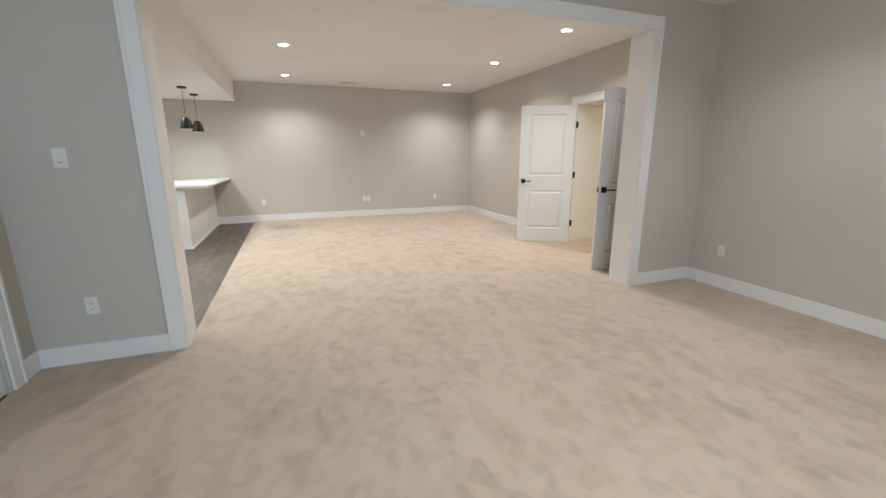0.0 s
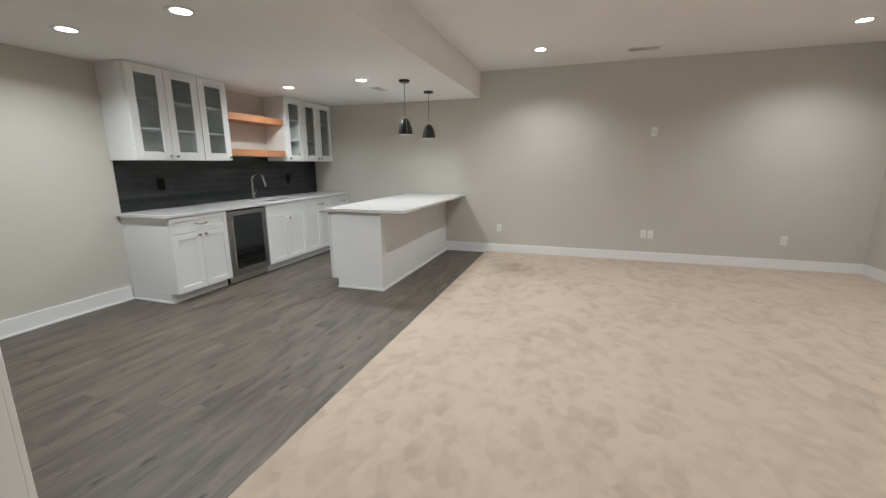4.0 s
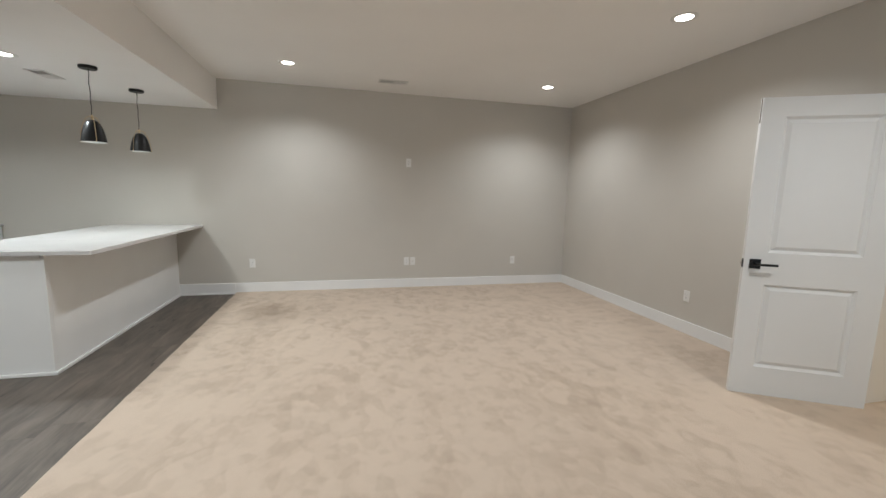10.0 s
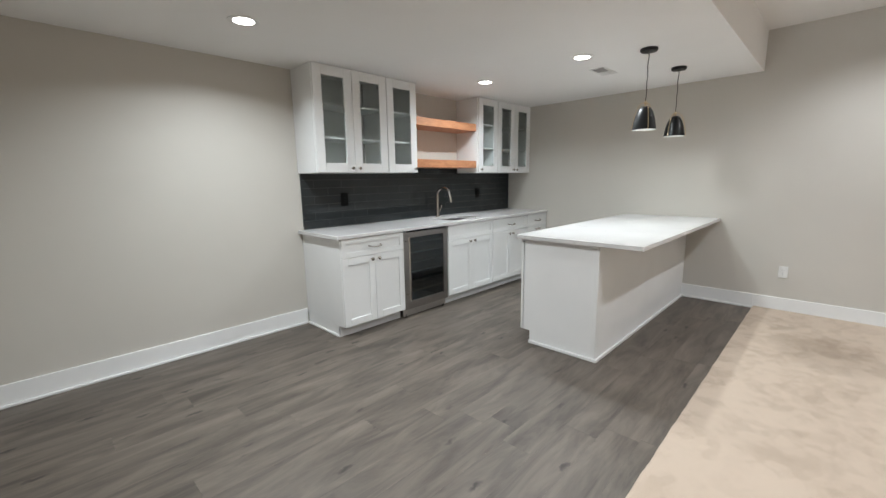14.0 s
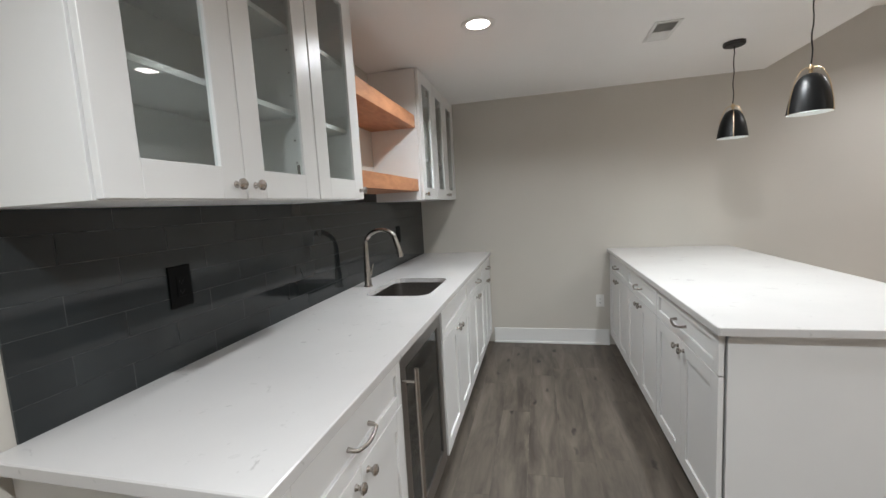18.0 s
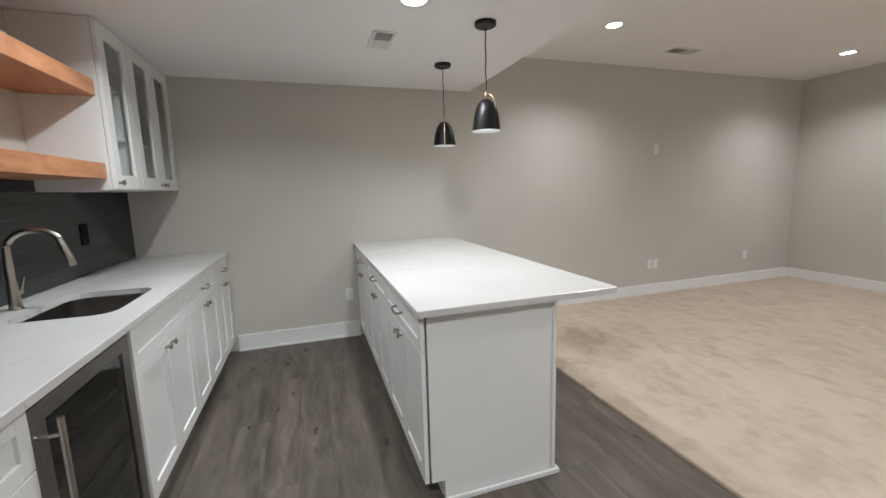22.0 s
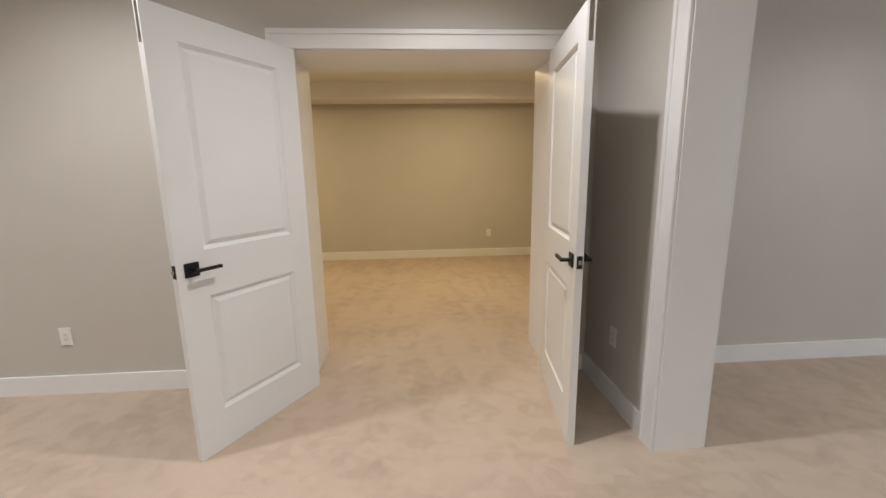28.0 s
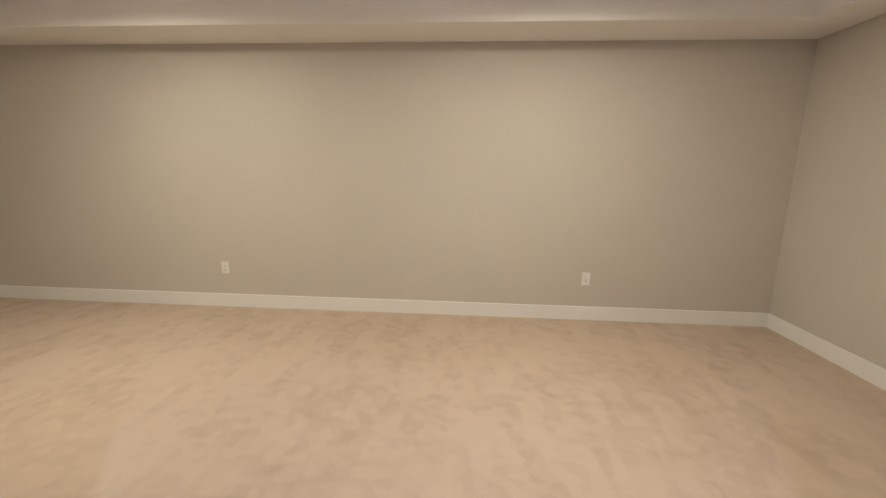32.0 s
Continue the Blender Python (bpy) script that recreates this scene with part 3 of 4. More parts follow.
for yj, sj in ((DY1, -1),):
    for zj in (0.312, 1.052, 1.782):
        part("hinge_plate", boxes(((XR + 0.002, yj, zj - 0.047), (XR + 0.038, yj + sj * 0.0022, zj + 0.045)), bevel=0.0008), BLACK, jamb_trim, "black hinge plate")
bm = bmesh.new()
casing(bm, "X", DENX, 1, 1.88, 2.69, 2.06)
structure("trim_den_door_casing", bm, TRIM, "white casing of the den side door")
structure("door_1", boxes(((DENX - 0.06, 1.885, 0.02), (DENX - 0.02, 2.685, 2.055)), bevel=0.002), DOORWHITE, "closed white den side door")

# assumed den window, unseen behind the walk's start, set where the lamp stands
structure("assumed_window", boxes(((-1.05, DENY - 0.13, 0.9), (-1.0, DENY - 0.03, 2.1)), ((0.40, DENY - 0.13, 0.9), (0.45, DENY - 0.03, 2.1)),
                            ((-1.0, DENY - 0.13, 0.9), (0.40, DENY - 0.03, 0.95)), ((-1.0, DENY - 0.13, 2.05), (0.40, DENY - 0.03, 2.1)), bevel=0.003), TRIM, "white frame of an assumed den window, out of view")


# ---------------------------------------------------------------- double doors
def leaf_mesh(w, h, t):
    """A moulded two-panel leaf: x from the hinge, y through its thickness, z up."""
    bm = bmesh.new()
    st, r0, r1, r2, tr = 0.135, 0.205, 0.795, 1.015, 0.125
    xs = [0, st, w - st, w]
    zs = [0, r0, r1, r2, h - tr, h]
    cut, dep = 0.025, 0.0155
    for y, s in ((0, 1), (t, -1)):
        for i in range(3):
            for j in range(5):
                x0, x1, z0, z1 = xs[i], xs[i + 1], zs[j], zs[j + 1]
                if i == 1 and j in (1, 3):
                    loops = []
                    for k, d in ((0, 0), (0.002, dep * 0.25), (0.016, dep), (0.019, dep), (cut + 0.017, dep * 0.2)):
                        loops.append([bm.verts.new((px, y + s * d, pz)) for px, pz in ((x0 + k, z0 + k), (x1 - k, z0 + k), (x1 - k, z1 - k), (x0 + k, z1 - k))])
                    for a, b in zip(loops, loops[1:]):
                        for c in range(4):
                            bm.faces.new((a[c], a[(c + 1) % 4], b[(c + 1) % 4], b[c]))
                    bm.faces.new(loops[-1])
                else:
                    bm.faces.new([bm.verts.new((px, y, pz)) for px, pz in ((x0, z0), (x1, z0), (x1, z1), (x0, z1))])
    for a, b in (((0, 0), (0, h)), ((w, 0), (w, h)), ((0, 0), (w, 0)), ((0, h), (w, h))):
        bm.faces.new([bm.verts.new(p) for p in ((a[0], 0, a[1]), (b[0], 0, b[1]), (b[0], t, b[1]), (a[0], t, a[1]))])
    bmesh.ops.remove_doubles(bm, verts=bm.verts, dist=0.0004)
    return bm


def lever(door, x, z, y, s, toward):
    """A black lever on a square rose; s is the side it stands out to, toward the way that it points."""
    bm = boxes(((x - 0.033, y, z - 0.033), (x + 0.033, y + s * 0.009, z + 0.033)), bevel=0.002)
    rose = part("handle_rose", bm, BLACK, door, "square black rose")
    bm = bmesh.new()
    tube(bm, [(x, y + s * 0.008, z), (x, y + s * 0.05, z)], 0.010, 12)
    box(bm, (x - toward * 0.012, y + s * 0.042, z - 0.008), (x + toward * 0.115, y + s * 0.056, z + 0.008), 0.003, 2)
    part("handle_lever", bm, BLACK, door, "matte black lever handle")


def door_leaf(name, hinge, yaw, mirror, label):
    """hinge: the hinge corner of the face seen from the room; mirror: the body lies on the other side of that face."""
    w, h, t = 0.79, 2.035, 0.035
    door = thing(name, pose(hinge[0], hinge[1], 0.022, 0, 0, yaw), label, "door", "double door leaves")
    bm = leaf_mesh(w, h, t)
    if mirror:
        for v in bm.verts:
            v.co.y -= t
    y0, y1 = (-t, 0) if mirror else (0, t)
    part("leaf", bm, DOORWHITE, door)
    for y, s in ((y0, -1), (y1, 1)):
        lever(door, w - 0.066, 0.935, y, s, -1)
    ym = (y0 + y1) / 2
    part("latch_plate", boxes(((w - 0.001, ym - 0.013, 0.905), (w + 0.0015, ym + 0.013, 0.965)), bevel=0.001), BLACK, door, "black latch plate")
    part("latch_bolt", boxes(((w, ym - 0.007, 0.925), (w + 0.010, ym + 0.007, 0.945)), bevel=0.002), NICKEL, door, "steel latch bolt")
    part("flush_bolt", boxes(((w - 0.001, ym - 0.009, h - 0.16), (w + 0.0012, ym + 0.009, h - 0.002)), bevel=0.0005), NICKEL, door)
    for z in (0.29, 1.03, 1.76):
        bm = boxes(((-0.0025, ym - 0.015, z - 0.045), (0.001, ym + 0.015, z + 0.045)), bevel=0.0005)
        yk = y1 if mirror else y0
        yk = y0 - 0.004 if mirror else y1 + 0.004
        tube(bm, [(-0.004, yk, z - 0.045), (-0.004, yk, z + 0.045)], 0.006, 8)
        part("hinge", bm, BLACK, door, "black butt hinge")
    return door


door_leaf("door_leaf", (4.203, 4.988), 149.8, True, "open white two-panel door with black lever handle")
door_leaf("door_leaf", (4.268, 3.511), 172.6, False, "open white two-panel door, edge towards the room")


# ---------------------------------------------------------------- plates, vents, lamps
def wall_m(x, y, z, nx, ny):
    """A pose on a wall whose local -y looks into the room along (nx, ny)."""
    return pose(x, y, z, 0, 0, math.degrees(math.atan2(nx, -ny)))


def outlet(x, y, z, nx, ny, label="white decorator duplex outlet on the wall", dark=False):
    plate, hole = (PLATEBLACK, SLOT) if dark else (PLASTIC, SLOT)
    ob = thing("wall_outlet", wall_m(x, y, z, nx, ny), label, "outlet", "wall outlets")
    k = 1.18 if dark else 1.0
    part("cover_plate", boxes(((-0.036 * k, -0.006, -0.058 * k), (0.036 * k, 0, 0.058 * k)), bevel=0.003, seg=2), plate, ob)
    part("socket_face", boxes(((-0.0167, -0.0085, -0.033), (0.0167, -0.006, 0.033)), bevel=0.001), plate, ob)
    for zc in (-0.019, 0.013):
        bm = boxes(((-0.0075, -0.0089, zc), (-0.0055, -0.0082, zc + 0.008)), ((0.0055, -0.0089, zc), (0.0075, -0.0082, zc + 0.008)), ((-0.002, -0.0089, zc - 0.006), (0.002, -0.0082, zc - 0.002)))
        part("slots", bm, hole, ob)
    return ob


def blank_plate(x, y, z, nx, ny, label, rocker=False):
    ob = thing("light_switch" if rocker else "cable_plate", wall_m(x, y, z, nx, ny), label, "switch" if rocker else "wall plate")
    part("cover_plate", boxes(((-0.036, -0.006, -0.058), (0.036, 0, 0.058)), bevel=0.003, seg=2), PLASTIC, ob)
    if rocker:
        part("rocker", boxes(((-0.0167, -0.0105, -0.033), (0.0167, -0.006, 0.033)), bevel=0.003, seg=2), PLASTIC, ob)
        part("slider", boxes(((-0.008, -0.0125, -0.028), (0.008, -0.010, -0.024)), bevel=0.0005), SLOT, ob)
    else:
        bm = bmesh.new()
        lathe(bm, [(0.0001, -0.014), (0.0045, -0.014), (0.0045, -0.006)], 10, axis="Y")
        part("jack", bm, NICKEL, ob)
    return ob


outlet(-1.03, YD0, 0.402, 0, -1)
blank_plate(-1.035, YD0, 1.331, 0, -1, "white rocker switch on the den wall", True)
outlet(XR, 2.624, 0.395, -1, 0)
outlet(XR, 0.024, 0.42, -1, 0)
outlet(XR, 6.526, 0.404, -1, 0)
outlet(3.866, YD1, 0.42, 0, 1)
outlet(-0.342, YF, 0.41, 0, -1)
outlet(1.722, YF, 0.405, 0, -1)
blank_plate(1.814, YF, 0.405, 0, -1, "white cable plate beside an outlet")
outlet(1.739, YF, 1.808, 0, -1, "white outlet high on the wall for a screen")
outlet(3.38, YF, 0.40, 0, -1)
outlet(-1.965, YF, 0.425, 0, -1, "white outlet on the wall beside the bar")
outlet(XY1, 6.537, 0.405, -1, 0)
outlet(XY1, 3.184, 0.404, -1, 0)
outlet(6.49, YY0, 0.405, 0, 1)
outlet(XL + 0.0072, 6.066, 1.188, 1, 0, "black outlet on the dark tile backsplash", True)
outlet(XL + 0.0072, 8.212, 1.180, 1, 0, "black outlet on the dark tile backsplash", True)

vac = thing("vacuum_inlet", wall_m(XR, 0.513, 0.51, -1, 0), "round white cover on the den wall", "wall plate")
bm = bmesh.new()
lathe(bm, [(0.0001, -0.014), (0.03, -0.013), (0.046, -0.008), (0.05, 0)], 24, axis="Y")
part("cover", bm, PLASTIC, vac, smooth=True)

stop = thing("door_stop", wall_m(XR - 0.016, 5.747, 0.07, -1, 0), "small black spring door stop on the baseboard", "door stop")
bm = bmesh.new()
lathe(bm, [(0.0001, 0), (0.012, 0), (0.012, -0.006), (0.006, -0.008), (0.006, -0.055)], 12, axis="Y")
part("spring", bm, BLACK, stop)
bm = bmesh.new()
lathe(bm, [(0.006, -0.055), (0.010, -0.056), (0.010, -0.070), (0.0001, -0.072)], 12, axis="Y")
part("tip", bm, BLACK, stop, "black rubber tip")


def ceiling_vent(x, y, z, lx, ly, label):
    ob = thing("ceiling_vent", pose(x, y, z), label, "vent", "ceiling vents")
    hx, hy, f = lx / 2, ly / 2, 0.022
    part("frame", boxes(((-hx, -hy, -0.006), (hx, -hy + f, 0)), ((-hx, hy - f, -0.006), (hx, hy, 0)), ((-hx, -hy + f, -0.006), (-hx + f, hy - f, 0)), ((hx - f, -hy + f, -0.006), (hx, hy - f, 0)), bevel=0.002), GRILLE, ob)
    part("duct", boxes(((-hx + f, -hy + f, -0.0015), (hx - f, hy - f, -0.0005))), DUCT, ob)
    n = max(4, int((max(lx, ly) - 2 * f) / 0.016))
    span = max(lx, ly) - 2 * f
    for i in range(n):
        c = -span / 2 + span * (i + 0.5) / n
        lean = -0.0035 if i < n / 2 else 0.0035
        bm = bmesh.new()
        a = min(hx, hy) - f
        q = ((-a, c - lean, -0.0016), (a, c - lean, -0.0016), (a, c + lean, -0.0068), (-a, c + lean, -0.0068))
        if lx > ly:
            q = [(v, u, w) for u, v, w in q]
        lo = [bm.verts.new(v) for v in q]
        hi = [bm.verts.new((v[0], v[1], v[2] - 0.0012)) for v in q]
        bm.faces.new(lo)
        bm.faces.new(list(reversed(hi)))
        for k in range(4):
            bm.faces.new((lo[k], lo[(k + 1) % 4], hi[(k + 1) % 4], hi[k]))
        part("slat", bm, GRILLE, ob)
    return ob


ceiling_vent(1.45, 8.40, CEIL, 0.36, 0.16, "white metal register in the main ceiling")
ceiling_vent(-1.76, 7.775, SOFFIT, 0.15, 0.30, "white metal register over the bar")
ceiling_vent(3.86, 2.45, CEIL, 0.32, 0.16, "white metal register in the den ceiling")
ceiling_vent(7.08, 2.62, STORE, 0.16, 0.32, "white metal register in the side room ceiling")


def downlight(z, lens, label):
    ob = thing("ceiling_light", pose(0, 0, z), label, "light", "recessed ceiling lights")
    bm = bmesh.new()
    lathe(bm, [(0.093, 0), (0.091, -0.004), (0.078, -0.006), (0.063, -0.004), (0.062, -0.001)], 32)
    part("trim_ring", bm, PLASTIC, ob, "white trim ring", True)
    bm = bmesh.new()
    lathe(bm, [(0.0625, -0.002), (0.05, -0.003), (0.0001, -0.0032)], 32)
    part("lens", bm, lens, ob, "glowing frosted lens")
    return ob


def downlights(spots, z, lens, label):
    first = downlight(z, lens, label)
    first.matrix_basis = pose(*spots[0], z)
    for x, y in spots[1:]:
        copy_thing(first, pose(x, y, z))


# the added den fill gets the same fixture as the real downlights
downlights(MAIN_LAMPS + DEN_LAMPS_AND_FILL, CEIL, LENS, "recessed white ceiling downlight, lit; one of the set is an added fill")
downlights(BAR_LAMPS, SOFFIT, LENS, "recessed white downlight in the bar ceiling, lit")


def flush_light(x, y):
    ob = thing("flush_ceiling_light", pose(x, y, STORE), "round flush-mounted warm ceiling light in the side room, lit", "light", "side room ceiling lights")
    bm = bmesh.new()
    lathe(bm, [(0.166, 0), (0.168, -0.010), (0.162, -0.018), (0.150, -0.020)], 48)
    part("base_ring", bm, PLASTIC, ob, "white base ring", True)
    bm = bmesh.new()
    lathe(bm, [(0.154, -0.018), (0.152, -0.028), (0.139, -0.038), (0.10, -0.044), (0.06, -0.047), (0.0001, -0.048)], 48)
    part("diffuser", bm, LENSWARM, ob, "glowing frosted dome", True)
    return ob


for x, y in STORE_LAMPS:
    flush_light(x, y)


def pendant(x, y, turn):
    ob = thing("pendant_light", pose(x, y, SOFFIT), "black dome pendant light with three-armed brass yoke, lit", "pendant light", "bar pendants")
    bm = bmesh.new()
    lathe(bm, [(0.0001, 0), (0.064, 0), (0.064, -0.018), (0.058, -0.024), (0.0001, -0.025)], 32)
    part("canopy", bm, BLACK, ob, smooth=True)
    bm = bmesh.new()
    tube(bm, [(0.003 * math.sin(k * 1.7), 0.002 * math.sin(k * 1.1 + 1), -0.024 - 0.372 * k / 10) for k in range(11)], 0.0032, 8)
    part("cord", bm, BLACK, ob, "black fabric cord", True)
    bm = bmesh.new()
    lathe(bm, [(0.0001, -0.392), (0.006, -0.393), (0.007, -0.400), (0.011, -0.402), (0.012, -0.414), (0.008, -0.418), (0.007, -0.436), (0.0001, -0.437)], 16)
    part("cap", bm, BRASS, ob, "brass cap", True)
    prof = [(0.008, -0.432), (0.026, -0.437), (0.040, -0.448), (0.051, -0.463), (0.061, -0.484), (0.070, -0.510), (0.078, -0.541), (0.084, -0.576), (0.088, -0.603), (0.090, -0.618)]
    bm = bmesh.new()
    lathe(bm, prof, 36)
    part("shade", bm, SHADEBLACK, ob, "satin black metal dome", True)
    bm = bmesh.new()
    lathe(bm, [(r - 0.003, z - 0.001) for r, z in prof] + [(0.090, -0.6185)], 36)
    part("shade_lining", bm, SHADEWHITE, ob, "white enamel inside", True)
    bm = bmesh.new()
    arm = [(0.006, -0.405), (0.022, -0.407), (0.038, -0.415), (0.052, -0.432), (0.065, -0.460), (0.076, -0.494), (0.085, -0.536), (0.091, -0.580), (0.0945, -0.616), (0.091, -0.620)]
    for k in range(3):
        c, s = math.cos(radians(turn + 120 * k)), math.sin(radians(turn + 120 * k))
        tube(bm, [(r * c, r * s, z) for r, z in arm], 0.0026, 8)
    part("yoke", bm, BRASS, ob, "thin brass yoke", True)
    bm = bmesh.new()
    lathe(bm, [(0.0001, -0.600), (0.084, -0.600)], 32)
    part("bulb", bm, BULB, ob, "glowing white diffuser")
    return ob


for (x, y), turn in zip(PENDANTS, (186, 252)):
    pendant(x, y, turn)
    disc(x, y, SOFFIT - 0.6195, 2.2, (0.90, 1.0, 0.93), 0.15, 168)


# ---------------------------------------------------------------- bar cabinets
def shaker(w, h, t=0.02, rail=0.062, glass=False, recess=0.010):
    """A shaker front: x across, z up, its face at y = -t."""
    bm = bmesh.new()
    g = 0.0
    box(bm, (g, -t, g), (rail, 0, h - g), 0.0012)
    box(bm, (w - rail, -t, g), (w - g, 0, h - g), 0.0012)
    box(bm, (rail + 0.0002, -t, g), (w - rail - 0.0002, 0, rail), 0.0012)
    box(bm, (rail + 0.0002, -t, h - rail), (w - rail - 0.0002, 0, h - g), 0.0012)
    if not glass:
        box(bm, (rail - 0.004, -t + recess, rail - 0.004), (w - rail + 0.004, -0.003, h - rail + 0.004))
    return bm


def knob(parent, x, z, t=0.02):
    bm = bmesh.new()
    lathe(bm, [(0.0001, -t - 0.031), (0.010, -t - 0.030), (0.0155, -t - 0.025), (0.0155, -t - 0.020), (0.008, -t - 0.015), (0.006, -t - 0.008), (0.010, -t - 0.001), (0.010, -t)], 16, at=(x, 0, z), axis="Y")
    part("knob", bm, NICKEL, parent, "brushed nickel knob", True)


def pull(parent, x, z, t=0.02, half=0.064):
    bm = bmesh.new()
    pts = [(x - half, -t, z), (x - half, -t - 0.016, z - 0.001), (x - half * 0.92, -t - 0.027, z - 0.003)]
    for k in range(1, 8):
        u = k / 8
        pts.append((x - half * 0.92 + 2 * half * 0.92 * u, -t - 0.027 - 0.006 * math.sin(math.pi * u), z - 0.003 - 0.008 * math.sin(math.pi * u)))
    pts += [(x + half * 0.92, -t - 0.027, z - 0.003), (x + half, -t - 0.016, z - 0.001), (x + half, -t, z)]
    tube(bm, pts, [0.0075, 0.0065] + [0.0055] * (len(pts) - 4) + [0.0065, 0.0075], 10)
    part("pull", bm, NICKEL, parent, "brushed nickel arched pull", True)


GAP = 0.004


def base_cabinet(m, w, label, depth=0.60, drawer=True, has_pull=True, low=0.0, over=0.0):
    """A base unit: x across the front, y from the front (0) to the back, z up."""
    ob = thing("base_cabinet", m, label, "cabinet", "bar base cabinets")
    h, toe = 0.890, 0.105
    bm = boxes(((0, 0, toe), (w - over, depth, h - low)), bevel=0.001)
    if low:
        box(bm, (0, 0, h - low + 0.0005), (w, 0.019, h), 0.001)
    part("carcass", bm, CABINET, ob)
    part("toe_kick", boxes(((0, 0.072, 0), (w - over, 0.09, toe)), bevel=0.001), CABINET, ob, "white toe kick")
    hd = 0.165
    z1 = h - 0.006
    z0 = z1 - hd
    d = part("drawer_front", shaker(w - 2 * GAP, hd, rail=0.045), CABINET, ob)
    d.location = (GAP, 0, z0)
    if has_pull:
        pull(d, (w - 2 * GAP) / 2, hd / 2)
    wd = (w - 3 * GAP) / 2
    hh = z0 - GAP - toe
    for i in range(2):
        f = part("cabinet_door", shaker(wd, hh), CABINET, ob)
        f.location = (GAP + i * (wd + GAP), 0, toe)
        knob(f, wd - 0.036 if i == 0 else 0.036, hh - 0.036)
    return ob


# long run: its fronts look along +x
XF = -3.015                                # cabinet box fronts, doors stand 2 cm proud


def along_wall(y):
    return pose(XF, y, 0, 0, 0, 90)


DEPTH = XF - XL - 0.002
base_cabinet(along_wall(5.585), 0.693, "white shaker base cabinet at the bar's end", DEPTH)
base_cabinet(along_wall(6.902), 0.790, "white shaker sink cabinet with false drawer front", DEPTH, has_pull=False, low=0.22)
base_cabinet(along_wall(7.694), 0.755, "white shaker base cabinet with one drawer", DEPTH)
base_cabinet(along_wall(8.451), 0.500, "narrow white shaker base cabinet against the wall", DEPTH)
solid("cabinet_plinth", boxes(((XL + 0.017, 5.585, 0), (XF - 0.0725, 5.603, 0.1045)), bevel=0.001), CABINET, "white plinth at the cabinet end", "plinth")
solid("end_panel_shoe", boxes(((XL + 0.02, 5.568, 0), (XF - 0.072, 5.5845, 0.02)), bevel=0.006, seg=2), TRIM, "white shoe moulding at the cabinet end", "moulding")
solid("toe_shoe", boxes(((XF - 0.0715, 6.90, 0), (XF - 0.058, 8.94, 0.02)), bevel=0.005, seg=2), TRIM, "white shoe moulding under the cabinets", "moulding")

# beverage fridge
fr = thing("beverage_fridge", along_wall(6.281), "stainless beverage fridge with a dark glass door under the counter", "fridge")
FW = 0.618
part("case", boxes(((0.004, 0.02, 0.09), (0.018, 0.60, 0.868)), ((FW - 0.018, 0.02, 0.09), (FW - 0.004, 0.60, 0.868)), ((0.018, 0.02, 0.09), (FW - 0.018, 0.60, 0.105)),
                   ((0.018, 0.02, 0.853), (FW - 0.018, 0.60, 0.868)), ((0.018, 0.58, 0.105), (FW - 0.018, 0.60, 0.853))), DARKBOX, fr, "dark liner")
part("kick_plate", boxes(((0.006, 0.03, 0.012), (FW - 0.006, 0.045, 0.088)), bevel=0.001), STEEL, fr, "stainless kick plate")
for x in (0.04, FW - 0.04):
    bm = bmesh.new()
    lathe(bm, [(0.016, 0.0), (0.016, 0.008), (0.007, 0.012), (0.007, 0.03)], 12, at=(x, 0.035, 0), cap=True)
    part("foot", bm, BLACK, fr, "black levelling foot")


def frame_ring(x0, z0, x1, z1, left, low, right, high, y0, y1):
    """A door frame in one piece round an opening."""
    bm = bmesh.new()
    rings = []
    for y in (y0, y1):
        for a in ((x0, z0, x1, z1), (left, low, right, high)):
            rings.append([bm.verts.new((px, y, pz)) for px, pz in ((a[0], a[1]), (a[2], a[1]), (a[2], a[3]), (a[0], a[3]))])
    for a, b in ((0, 1), (1, 3), (3, 2), (2, 0)):
        for k in range(4):
            q = (k + 1) % 4
            bm.faces.new((rings[a][k], rings[a][q], rings[b][q], rings[b][k]))
    bmesh.ops.recalc_face_normals(bm, faces=bm.faces)
    bmesh.ops.bevel(bm, geom=[e for e in bm.edges if abs(e.verts[0].co.y - y0) < 1e-6 and abs(e.verts[1].co.y - y0) < 1e-6 and e.calc_face_angle(0) > 1], offset=0.002, segments=2, affect="EDGES", profile=0.5)
    return bm


fd = part("fridge_door", frame_ring(0.004, 0.092, FW - 0.004, 0.868, 0.074, 0.172, FW - 0.062, 0.815, -0.012, 0.018), DARKSTEEL, fr, "brushed stainless door frame")
part("pane", boxes(((0.075, -0.005, 0.173), (FW - 0.063, 0.003, 0.814))), TINTED, fd, "dark tinted glass")
bm = bmesh.new()
tube(bm, [(0.024, -0.070, 0.20), (0.024, -0.070, 0.835)], 0.009, 14)
for z in (0.25, 0.785):
    tube(bm, [(0.024, -0.012, z), (0.024, -0.070, z)], 0.006, 10)
part("bar_handle", bm, NICKEL, fd, "long brushed steel bar handle", True)
for z in (0.24, 0.34, 0.44, 0.54, 0.64, 0.74):
    bm = bmesh.new()
    box(bm, (0.02, 0.045, z), (FW - 0.02, 0.052, z + 0.018), 0.001)
    for k in range(11):
        x = 0.03 + (FW - 0.06) * k / 10
        tube(bm, [(x, 0.05, z + 0.004), (x, 0.56, z + 0.004)], 0.002, 5)
    part("rack", bm, DARKSTEEL, fr, "steel wire rack")


